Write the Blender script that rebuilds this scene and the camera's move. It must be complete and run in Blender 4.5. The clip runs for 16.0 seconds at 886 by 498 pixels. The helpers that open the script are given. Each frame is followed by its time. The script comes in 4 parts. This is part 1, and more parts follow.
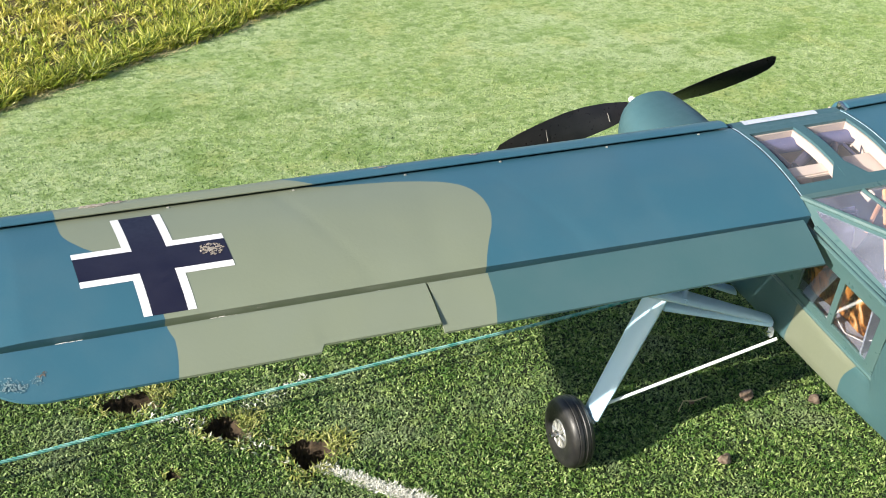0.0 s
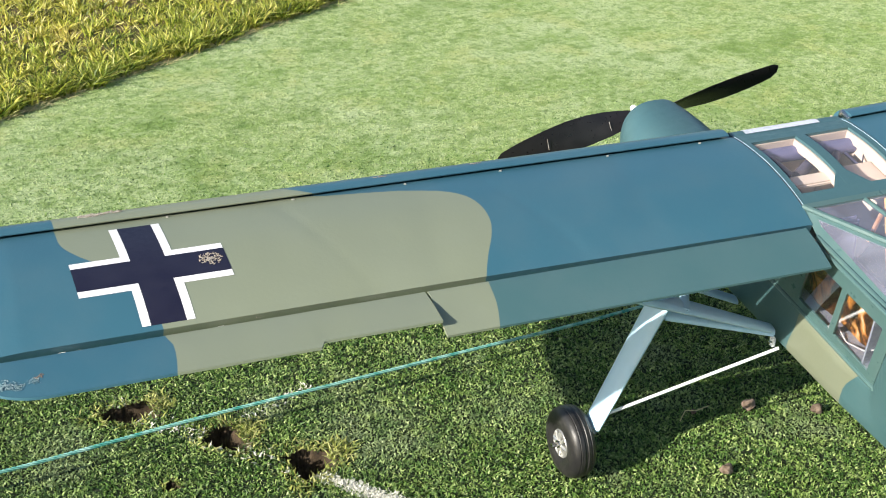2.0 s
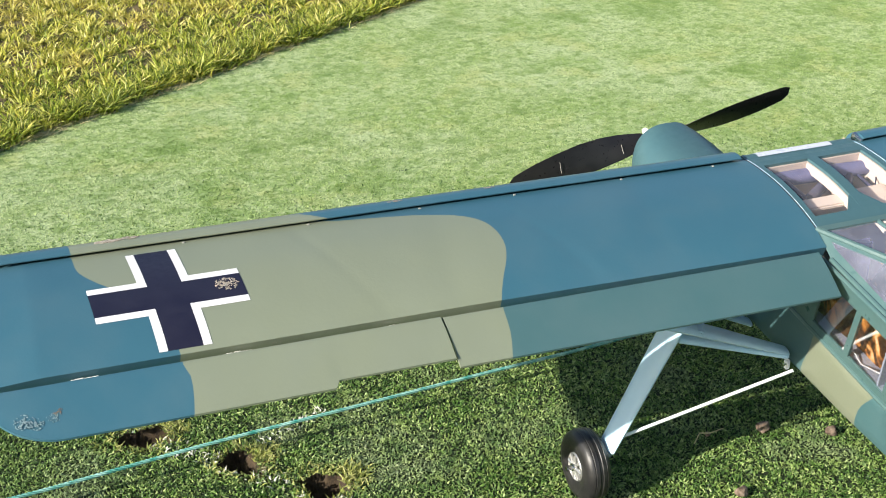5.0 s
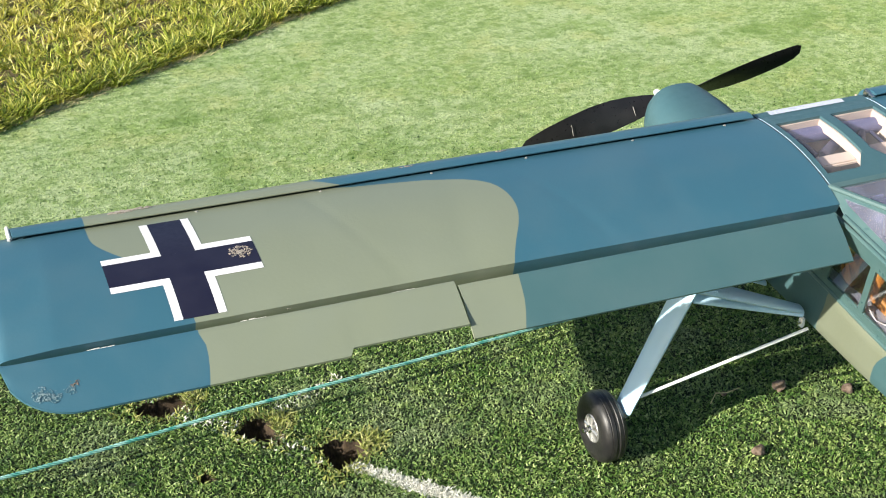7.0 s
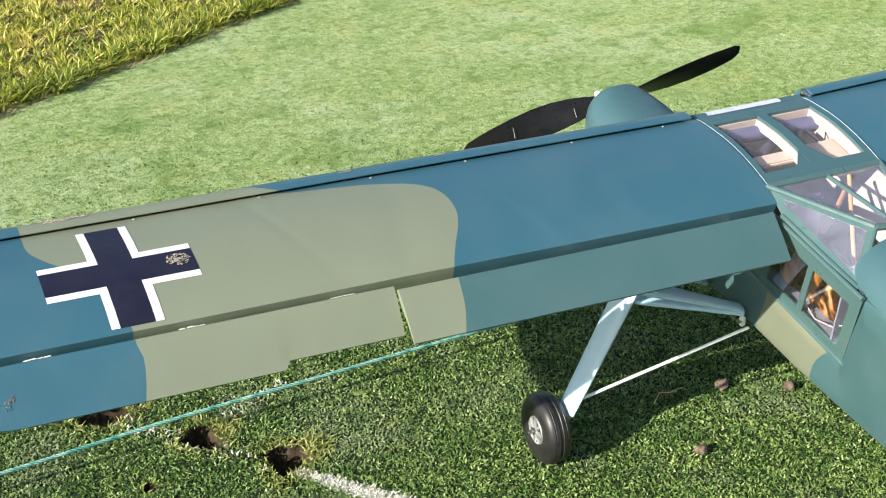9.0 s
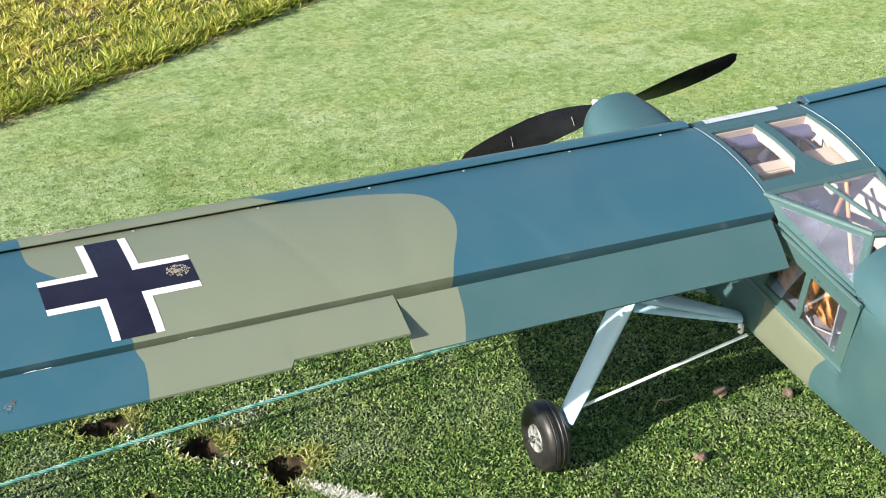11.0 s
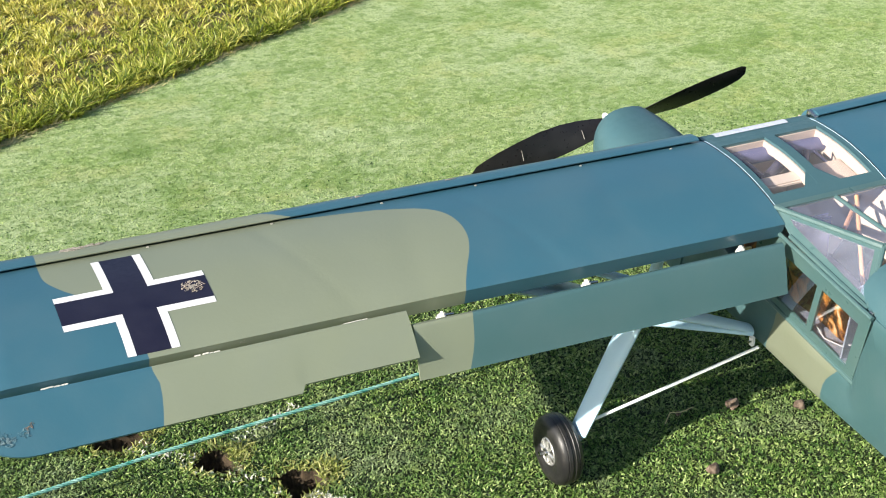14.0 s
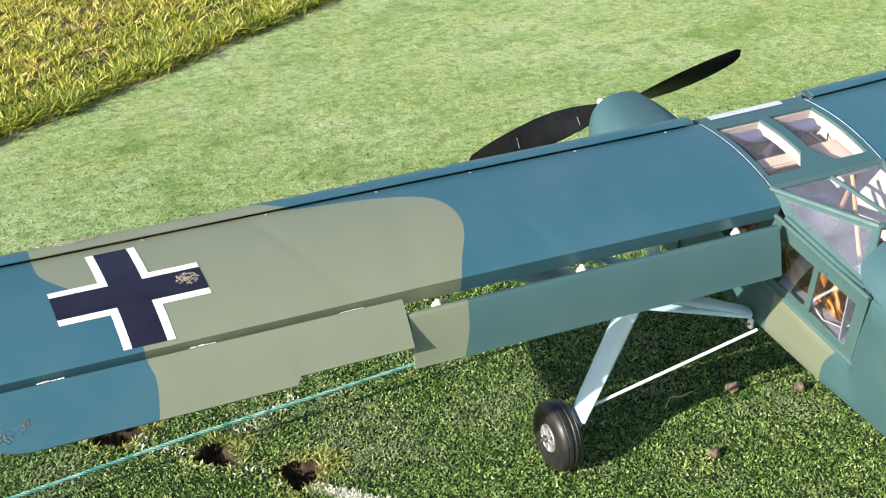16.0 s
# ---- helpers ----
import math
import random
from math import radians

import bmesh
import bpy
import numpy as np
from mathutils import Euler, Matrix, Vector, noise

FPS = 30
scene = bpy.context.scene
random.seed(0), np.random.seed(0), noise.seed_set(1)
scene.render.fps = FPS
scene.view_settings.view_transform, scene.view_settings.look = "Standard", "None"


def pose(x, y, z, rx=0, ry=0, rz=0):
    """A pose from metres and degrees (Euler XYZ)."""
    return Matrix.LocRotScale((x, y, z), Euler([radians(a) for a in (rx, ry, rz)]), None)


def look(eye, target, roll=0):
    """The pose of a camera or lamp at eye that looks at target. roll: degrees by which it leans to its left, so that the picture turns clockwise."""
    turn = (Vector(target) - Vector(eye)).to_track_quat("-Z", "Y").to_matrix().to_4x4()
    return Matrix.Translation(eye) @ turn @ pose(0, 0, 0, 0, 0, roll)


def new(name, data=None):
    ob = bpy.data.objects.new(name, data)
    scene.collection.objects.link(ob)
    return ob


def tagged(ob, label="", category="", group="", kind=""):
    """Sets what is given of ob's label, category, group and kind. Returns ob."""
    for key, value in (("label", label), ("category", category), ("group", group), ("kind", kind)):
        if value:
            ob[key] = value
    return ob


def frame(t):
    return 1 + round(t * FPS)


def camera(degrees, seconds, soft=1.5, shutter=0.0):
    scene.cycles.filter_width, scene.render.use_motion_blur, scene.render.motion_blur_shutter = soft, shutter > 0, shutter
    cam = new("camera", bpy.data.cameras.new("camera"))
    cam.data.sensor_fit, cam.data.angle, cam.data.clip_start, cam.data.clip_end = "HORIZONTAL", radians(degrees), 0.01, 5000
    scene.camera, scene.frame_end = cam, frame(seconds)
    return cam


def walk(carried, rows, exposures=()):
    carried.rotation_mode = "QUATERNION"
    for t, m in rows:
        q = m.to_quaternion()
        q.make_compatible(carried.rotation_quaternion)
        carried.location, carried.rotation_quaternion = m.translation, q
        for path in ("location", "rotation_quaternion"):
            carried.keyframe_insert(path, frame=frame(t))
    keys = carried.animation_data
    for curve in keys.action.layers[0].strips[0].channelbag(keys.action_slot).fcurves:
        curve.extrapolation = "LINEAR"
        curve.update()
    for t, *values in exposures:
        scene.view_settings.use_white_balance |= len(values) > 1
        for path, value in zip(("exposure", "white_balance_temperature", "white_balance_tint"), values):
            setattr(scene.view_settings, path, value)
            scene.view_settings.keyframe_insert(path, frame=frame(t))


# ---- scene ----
cam = camera(32.55, 16.0, soft=1.0)
PATH = [
    (0, (-1.2301, -1.7997, 1.7755), (-0.5403, -0.1730, 0.8385), 1.08),
    (0.5, (-1.2282, -1.7967, 1.7792), (-0.5475, -0.1614, 0.8504), 0.70),
    (1, (-1.2287, -1.7985, 1.7783), (-0.5462, -0.1609, 0.8549), 0.71),
    (1.5, (-1.2250, -1.7946, 1.7731), (-0.5380, -0.1626, 0.8432), 0.93),
    (2, (-1.2194, -1.7942, 1.7747), (-0.5336, -0.1609, 0.8462), 0.98),
    (2.5, (-1.2277, -1.7943, 1.7796), (-0.5460, -0.1560, 0.8570), 1.00),
    (3, (-1.2239, -1.7944, 1.7856), (-0.5415, -0.1494, 0.8755), 0.77),
    (5.5, (-1.2365, -1.7947, 1.7798), (-0.5584, -0.1447, 0.8756), 0.45),
    (6, (-1.2403, -1.7958, 1.7717), (-0.5764, -0.1491, 0.8511), -0.39),
    (6.5, (-1.2300, -1.8021, 1.7677), (-0.5772, -0.1605, 0.8302), -0.65),
    (7, (-1.2284, -1.8031, 1.7770), (-0.5752, -0.1629, 0.8372), -0.85),
    (7.5, (-1.2213, -1.8094, 1.7813), (-0.5533, -0.1727, 0.8460), -1.16),
    (8, (-1.2221, -1.8066, 1.7799), (-0.5325, -0.1760, 0.8497), -0.91),
    (8.5, (-1.2172, -1.8072, 1.7726), (-0.5128, -0.1840, 0.8405), -0.65),
    (9, (-1.2061, -1.8095, 1.7790), (-0.4960, -0.1921, 0.8410), -0.70),
    (11.5, (-1.2120, -1.8127, 1.7934), (-0.4971, -0.1892, 0.8697), -1.09),
    (12, (-1.2166, -1.8141, 1.8005), (-0.5025, -0.1841, 0.8876), -1.31),
    (12.5, (-1.2176, -1.8142, 1.7994), (-0.5051, -0.1785, 0.8955), -1.30),
    (13, (-1.2109, -1.8184, 1.7910), (-0.5003, -0.1863, 0.8792), -1.05),
    (13.5, (-1.2143, -1.8179, 1.7955), (-0.5046, -0.1900, 0.8755), -1.26),
    (14, (-1.2191, -1.8200, 1.7995), (-0.5124, -0.1893, 0.8823), -1.41),
    (14.5, (-1.2262, -1.8158, 1.7950), (-0.5256, -0.1801, 0.8821), -1.68),
    (15, (-1.2239, -1.8158, 1.7861), (-0.5295, -0.1785, 0.8713), -2.68),
    (15.5, (-1.2156, -1.8211, 1.7815), (-0.5173, -0.1878, 0.8624), -2.53),
    (16, (-1.2070, -1.8232, 1.7891), (-0.5057, -0.1952, 0.8630), -2.53),
]
walk(cam, [(t, look(eye, target, roll)) for t, eye, target, roll in PATH])

# ---- daylight ----
SHADE = Vector((2.05, 0.66, -1.0))  # the way the sunlight travels
sun_data = bpy.data.lights.new("sun", "SUN")
sun_data.energy, sun_data.angle, sun_data.color = 5.0, radians(0.55), (1.0, 0.93, 0.82)
sun = new("sun", sun_data)
sun.rotation_euler = SHADE.to_track_quat("-Z", "Y").to_euler()
world = bpy.data.worlds.new("sky")
scene.world = world
world.use_nodes = True
sky = world.node_tree.nodes.new("ShaderNodeTexSky")
sky.sky_type, sky.sun_disc = "NISHITA", False
sky.sun_elevation = math.atan2(1.0, math.hypot(2.05, 0.66))
sky.sun_rotation = math.atan2(-2.05, -0.66)
back = world.node_tree.nodes["Background"]
back.inputs["Strength"].default_value = 0.095
world.node_tree.links.new(sky.outputs[0], back.inputs["Color"])
scene.view_settings.exposure = 0.77


# ---- materials ----
class Mat:
    """A node material with a principled shader, wired in a few short calls."""

    def __init__(self, name, color=(0.5, 0.5, 0.5), rough=0.5, metal=0.0):
        self.m = bpy.data.materials.new(name)
        self.m.use_nodes = True
        self.t = self.m.node_tree
        self.b = self.t.nodes["Principled BSDF"]
        self.b.inputs["Base Color"].default_value = (*color, 1)
        self.b.inputs["Roughness"].default_value = rough
        self.b.inputs["Metallic"].default_value = metal
        self.where = self.node("ShaderNodeTexCoord").outputs["Object"]

    def node(self, kind, **values):
        n = self.t.nodes.new(kind)
        for key, value in values.items():
            n.inputs[key.replace("_", " ")].default_value = value
        return n

    def link(self, a, b):
        self.t.links.new(a, b)

    def noise(self, scale, detail=4.0, rough=0.55):
        n = self.node("ShaderNodeTexNoise", Scale=scale, Detail=detail, Roughness=rough)
        self.link(self.where, n.inputs["Vector"])
        return n.outputs["Fac"]

    def ramp(self, fac, stops):
        n = self.node("ShaderNodeValToRGB")
        e = n.color_ramp.elements
        while len(e) < len(stops):
            e.new(0.5)
        for one, (at, c) in zip(e, stops):
            one.position, one.color = at, (*c, 1) if len(c) == 3 else c
        self.link(fac, n.inputs[0])
        return n.outputs[0]

    def span(self, fac, a, b, lo, hi):
        n = self.node("ShaderNodeMapRange")
        for i, x in enumerate((a, b, lo, hi), 1):
            n.inputs[i].default_value = x
        self.link(fac, n.inputs[0])
        return n.outputs[0]

    def mix(self, fac, a, b, kind="MIX"):
        n = self.node("ShaderNodeMix")
        n.data_type, n.blend_type = "RGBA", kind
        for sock, x in ((n.inputs[0], fac), (n.inputs[6], a), (n.inputs[7], b)):
            if hasattr(x, "is_linked"):
                self.link(x, sock)
            else:
                sock.default_value = x if isinstance(x, float) else (*x, 1)
        return n.outputs[2]

    def color(self, c):
        self.link(c, self.b.inputs["Base Color"])
        return self

    def rough(self, r):
        self.link(r, self.b.inputs["Roughness"])
        return self

    def bump(self, fac, depth, strength=0.5):
        n = self.node("ShaderNodeBump", Distance=depth, Strength=strength)
        self.link(fac, n.inputs["Height"])
        self.link(n.outputs[0], self.b.inputs["Normal"])
        return self


TEAL, TAN = (0.042, 0.130, 0.180), (0.220, 0.248, 0.174)


def camo_paint(name, base=TEAL, rough=0.36, pale=TAN):
    """Satin aircraft paint in two tones, parted by the mesh's own camo field."""
    m = Mat(name, base, rough)
    a = m.node("ShaderNodeAttribute")
    a.attribute_name = "camo"
    part_line = m.span(a.outputs["Fac"], -0.0006, 0.0006, 0.0, 1.0)
    wear = m.noise(9.0, 5.0)
    fine = m.noise(160.0, 3.0)
    c = m.mix(part_line, base, pale)
    c = m.mix(m.span(wear, 0.4, 0.8, 0.0, 0.10), c, (0.24, 0.28, 0.27))
    chips = m.span(m.noise(75.0, 6.0, 0.75), 0.745, 0.76, 0.0, 0.7)
    c = m.mix(chips, c, (0.42, 0.44, 0.40))
    m.color(c)
    m.rough(m.span(wear, 0.25, 0.8, rough - 0.06, rough + 0.12))
    dents = m.node("ShaderNodeMath")
    dents.operation = "MULTIPLY_ADD"
    m.link(m.noise(5.0, 2.0), dents.inputs[0])
    dents.inputs[1].default_value = 20.0
    m.link(fine, dents.inputs[2])
    m.bump(dents.outputs[0], 0.0006, 0.30)
    return m.m


def plain(name, color, rough, metal=0.0, vary=0.25, scale=30.0, other=None, depth=0.0005):
    m = Mat(name, color, rough, metal)
    f = m.noise(scale, 5.0)
    o = other or tuple(x * 0.55 for x in color)
    m.color(m.mix(m.span(f, 0.35, 0.75, 0.0, vary), color, o))
    m.rough(m.span(m.noise(scale * 4), 0.3, 0.7, max(0.03, rough - 0.08), rough + 0.1))
    m.bump(m.noise(scale * 8), depth, 0.3)
    return m.m


PAINT = camo_paint("camouflage paint")
FLAP_PAINT = camo_paint("flap camouflage paint", (0.061, 0.135, 0.144), 0.40)
GREEN_PAINT = plain("grey green frame paint", (0.068, 0.136, 0.138), 0.34, vary=0.3, scale=14.0, other=(0.14, 0.20, 0.18))
# The wing's tan, darkened: weaker sunlight on the body is put into the colour.
BODY_DIM_PAINT = camo_paint("fuselage camouflage paint, dimmed tan", (0.052, 0.116, 0.126), 0.36, (0.168, 0.188, 0.132))
COWL_PAINT = plain("cowling paint", (0.054, 0.126, 0.146), 0.48, vary=0.3, scale=14.0, other=(0.07, 0.135, 0.14))
CROSS_BLACK = plain("insignia black", (0.012, 0.012, 0.030), 0.42, vary=0.4, scale=25.0, other=(0.03, 0.03, 0.05))
CROSS_WHITE = plain("insignia white", (0.80, 0.80, 0.80), 0.45, vary=0.2, scale=60.0, other=(0.6, 0.6, 0.58))
SMEAR = plain("whitish dried smear", (0.30, 0.40, 0.42), 0.9, vary=0.8, scale=200.0, other=(0.10, 0.21, 0.25))
MUD = plain("dried mud", (0.44, 0.40, 0.34), 0.95, vary=0.85, scale=220.0, other=(0.12, 0.09, 0.06), depth=0.003)
STRUT_PAINT = plain("pale blue strut paint", (0.52, 0.74, 0.90), 0.35, vary=0.25, scale=20.0, other=(0.44, 0.64, 0.79))
BROW_PALE = plain("pale lilac film", (0.66, 0.68, 0.76), 0.3, vary=0.3, scale=16.0, other=(0.50, 0.55, 0.66))
ROD_WHITE = plain("white rod", (0.86, 0.87, 0.89), 0.35, vary=0.15)
RUBBER = plain("black rubber", (0.013, 0.013, 0.014), 0.40, vary=0.5, scale=60.0, other=(0.05, 0.048, 0.045), depth=0.001)
RIM = plain("brushed aluminium", (0.62, 0.62, 0.60), 0.34, metal=0.75, vary=0.3, scale=80.0)
STEEL = plain("bright steel", (0.75, 0.73, 0.70), 0.2, metal=1.0, vary=0.2, scale=90.0)
BRASS = plain("brass", (0.68, 0.50, 0.22), 0.3, metal=1.0, vary=0.3, scale=90.0)
DULL = plain("dull pale metal", (0.42, 0.41, 0.37), 0.5, vary=0.6, scale=90.0)
NYLON = plain("white nylon", (0.78, 0.77, 0.72), 0.45, vary=0.2, scale=80.0)
PROP_BLACK = plain("black propeller", (0.012, 0.011, 0.013), 0.33, vary=0.5, scale=30.0, other=(0.03, 0.028, 0.03))
CREAM = plain("cream cabin lining", (0.66, 0.55, 0.47), 0.7, vary=0.35, scale=12.0, other=(0.56, 0.43, 0.36))


def gleaming_brown(name):
    """Orange-brown streaks with pale glints: the sunlit gleam in the windows is put into the colour."""
    m = Mat(name, (0.3, 0.12, 0.03), 0.35)
    n = m.node("ShaderNodeTexNoise", Scale=17.0, Detail=3.0, Roughness=0.5, Distortion=1.6)
    m.link(m.where, n.inputs["Vector"])
    f = n.outputs["Fac"]
    m.color(m.ramp(f, [(0.30, (0.022, 0.013, 0.009)), (0.46, (0.10, 0.038, 0.014)), (0.55, (0.62, 0.25, 0.05)), (0.63, (0.85, 0.52, 0.22)), (0.74, (0.92, 0.80, 0.66))]))
    m.bump(f, 0.006, 0.5)
    return m.m


GLEAM_BROWN = gleaming_brown("orange brown gleams")
STRAP = plain("tan leather strap", (0.80, 0.42, 0.24), 0.45, vary=0.5, scale=40.0, other=(0.50, 0.22, 0.12))
FLOOR_BLUE = plain("blue grey cabin floor paint", (0.46, 0.50, 0.62), 0.5, vary=0.4, scale=20.0)
TUBE = plain("violet tube paint", (0.13, 0.13, 0.25), 0.4, vary=0.3, scale=40.0)
NAVY = plain("navy brace paint", (0.035, 0.038, 0.085), 0.4, vary=0.4, scale=40.0, other=(0.10, 0.06, 0.05))
ROPE = plain("turquoise cord", (0.030, 0.245, 0.205), 0.7, vary=0.9, scale=45.0, other=(0.42, 0.66, 0.60), depth=0.001)
CLOD = plain("dry soil clod", (0.085, 0.058, 0.040), 0.95, vary=0.9, scale=110.0, other=(0.34, 0.26, 0.20), depth=0.004)
STRAW = plain("dry straw", (0.62, 0.54, 0.28), 0.8, vary=0.5, scale=60.0)


def glazing(name, haze, tint, gloss):
    """Thin clear sheet: seen through, with a sky reflection and a pale veil that puts more glare into the colour."""
    m = Mat(name, tint, 0.6)
    clear = m.node("ShaderNodeBsdfTransparent", Color=(0.97, 0.97, 1.0, 1))
    shine = m.node("ShaderNodeBsdfGlossy", Roughness=0.05)
    fres = m.node("ShaderNodeFresnel", IOR=1.4)
    mx = m.node("ShaderNodeMixShader")
    m.link(m.span(fres.outputs[0], 0.0, 1.0, 0.0, gloss), mx.inputs[0])
    m.link(clear.outputs[0], mx.inputs[1])
    m.link(shine.outputs[0], mx.inputs[2])
    veil = m.node("ShaderNodeMixShader")
    m.link(m.span(m.noise(18.0, 4.0), 0.3, 0.75, haze * 0.6, haze * 1.4), veil.inputs[0])
    m.link(mx.outputs[0], veil.inputs[1])
    m.link(m.b.outputs[0], veil.inputs[2])
    m.link(veil.outputs[0], m.t.nodes["Material Output"].inputs["Surface"])
    return m.m


ROOF_GLASS = glazing("clear roof glazing", 0.07, (0.88, 0.86, 0.92), 0.8)
GLASS = glazing("veiled canopy glazing", 0.18, (0.72, 0.76, 0.98), 1.0)
SIDE_GLASS = glazing("clear side glazing", 0.006, (0.8, 0.8, 0.8), 0.5)


def soil():
    m = Mat("darkened soil under the turf", (0.03, 0.045, 0.02), 0.95)
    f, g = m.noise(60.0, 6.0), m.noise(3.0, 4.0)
    # Near-black, to put the dark of the gaps between blades into the colour.
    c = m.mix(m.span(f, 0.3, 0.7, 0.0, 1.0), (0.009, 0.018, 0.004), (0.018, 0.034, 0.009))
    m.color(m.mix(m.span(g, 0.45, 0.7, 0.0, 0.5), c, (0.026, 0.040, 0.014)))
    m.bump(f, 0.01, 0.8)
    return m.m


def leafy(name, stops, patches, gloss=0.5, through_light=0.25, spots=()):
    """Blades: each one its own tone, with larger patches of paler or yellower ones."""
    m = Mat(name, stops[1], gloss)
    g = m.node("ShaderNodeNewGeometry")
    n = len(stops)
    c = m.ramp(g.outputs["Random Per Island"], [(i / max(1, n - 1), s) for i, s in enumerate(stops)])
    for at, radius, most, tone in spots:
        d = m.node("ShaderNodeVectorMath")
        d.operation = "DISTANCE"
        m.link(m.where, d.inputs[0])
        d.inputs[1].default_value = (*at, 0.0)
        ragged = m.node("ShaderNodeMath")
        ragged.operation = "MULTIPLY_ADD"
        m.link(m.noise(7.0, 5.0), ragged.inputs[0])
        ragged.inputs[1].default_value = radius * 2.2
        m.link(d.outputs["Value"], ragged.inputs[2])
        c = m.mix(m.span(ragged.outputs[0], radius * 1.3, radius * 2.3, most, 0.0), c, tone)
    for scale, lo, hi, most, tone in patches:
        c = m.mix(m.span(m.noise(scale, 3.0), lo, hi, 0.0, most), c, tone)
    m.color(c)
    t = m.node("ShaderNodeBsdfTranslucent")
    m.link(c, t.inputs["Color"])
    mx = m.node("ShaderNodeMixShader", Fac=through_light)
    m.link(m.b.outputs[0], mx.inputs[1])
    m.link(t.outputs[0], mx.inputs[2])
    m.link(mx.outputs[0], m.t.nodes["Material Output"].inputs["Surface"])
    return m.m


SOIL = soil()
LAWN = plain("dense green turf", (0.085, 0.155, 0.032), 0.9, vary=0.9, scale=70.0, other=(0.030, 0.070, 0.012), depth=0.004)
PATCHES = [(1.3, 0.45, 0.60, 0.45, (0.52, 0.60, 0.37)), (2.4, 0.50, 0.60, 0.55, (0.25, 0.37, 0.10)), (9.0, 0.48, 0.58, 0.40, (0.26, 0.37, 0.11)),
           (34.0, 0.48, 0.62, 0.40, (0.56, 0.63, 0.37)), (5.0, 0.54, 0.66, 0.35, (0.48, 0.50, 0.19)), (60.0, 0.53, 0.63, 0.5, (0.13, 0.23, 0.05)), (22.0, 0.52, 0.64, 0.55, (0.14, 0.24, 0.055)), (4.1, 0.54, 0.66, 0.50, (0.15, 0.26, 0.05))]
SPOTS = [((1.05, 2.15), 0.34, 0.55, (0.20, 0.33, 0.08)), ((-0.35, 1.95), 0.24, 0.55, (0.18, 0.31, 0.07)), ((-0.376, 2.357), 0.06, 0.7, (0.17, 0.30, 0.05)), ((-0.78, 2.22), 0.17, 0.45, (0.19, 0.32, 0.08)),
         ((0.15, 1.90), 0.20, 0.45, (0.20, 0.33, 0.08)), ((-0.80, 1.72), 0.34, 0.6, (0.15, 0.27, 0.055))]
MAT = leafy("pale turf backing", [(0.31, 0.41, 0.16), (0.31, 0.41, 0.16)], PATCHES, 0.95, 0.0, SPOTS)
MEADOW = plain("brown meadow soil", (0.066, 0.070, 0.020), 0.95, vary=0.9, scale=7.0, other=(0.26, 0.16, 0.10), depth=0.004)
# Near-black brown, given to every face of the ground that dips into a hole.
HOLE_SOIL = plain("dark hole soil", (0.030, 0.021, 0.013), 0.95, vary=0.8, scale=90.0, other=(0.11, 0.076, 0.042), depth=0.006)
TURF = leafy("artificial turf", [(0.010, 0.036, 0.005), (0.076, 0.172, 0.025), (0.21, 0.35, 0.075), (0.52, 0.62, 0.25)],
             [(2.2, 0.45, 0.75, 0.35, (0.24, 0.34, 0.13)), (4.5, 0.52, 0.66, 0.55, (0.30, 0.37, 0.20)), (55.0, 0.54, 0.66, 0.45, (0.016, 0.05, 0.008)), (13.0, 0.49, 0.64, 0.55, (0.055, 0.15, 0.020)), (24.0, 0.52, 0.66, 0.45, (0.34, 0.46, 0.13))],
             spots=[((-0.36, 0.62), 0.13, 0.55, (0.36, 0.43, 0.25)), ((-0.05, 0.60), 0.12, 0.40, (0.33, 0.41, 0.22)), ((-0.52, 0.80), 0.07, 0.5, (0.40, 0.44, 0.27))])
PALE_TURF = leafy("pale artificial turf", [(0.34, 0.44, 0.17), (0.40, 0.50, 0.21), (0.44, 0.53, 0.245), (0.50, 0.59, 0.30)], PATCHES, 0.85, 0.25, SPOTS)
CHALK = leafy("chalked turf", [(0.55, 0.55, 0.48), (0.78, 0.78, 0.74), (0.70, 0.68, 0.55)], [], 0.7, 0.1)
DRY_TURF = leafy("yellowed turf", [(0.13, 0.18, 0.03), (0.35, 0.38, 0.09), (0.52, 0.52, 0.22)], [], 0.6)
ROUGH = leafy("long meadow grass", [(0.07, 0.09, 0.010), (0.40, 0.42, 0.045), (0.72, 0.66, 0.12), (1.0, 0.92, 0.42)],
              [(2.6, 0.5, 0.72, 0.45, (0.66, 0.50, 0.16)), (8.0, 0.54, 0.66, 0.6, (0.22, 0.27, 0.03))], 0.5, 0.35)

ROUGH_GREEN = leafy("green meadow grass", [(0.025, 0.06, 0.005), (0.16, 0.23, 0.020), (0.44, 0.50, 0.06), (0.86, 0.84, 0.26)], [], 0.45, 0.35)

# ---- mesh helpers ----
def part(name, bm, material, parent=None, label="", smooth=True):
    """Links a bmesh as one mesh object under a thing or under a part; vertices are in the world."""
    me = bpy.data.meshes.new(name)
    bmesh.ops.recalc_face_normals(bm, faces=bm.faces)
    bm.to_mesh(me)
    bm.free()
    for p in me.polygons:
        p.use_smooth = smooth
    if smooth:
        me.set_sharp_from_angle(angle=radians(38))
    me.materials.append(material)
    ob = new(name, me)
    if parent is not None:
        put_under(ob, parent)
    if label:
        tagged(ob, label)
    return ob


def put_under(ob, parent):
    ob.parent = parent
    m = Matrix.Identity(4)
    p = parent
    while p is not None:
        m = p.matrix_basis @ m
        p = p.parent
    ob.matrix_basis = m.inverted() @ ob.matrix_basis
    return ob


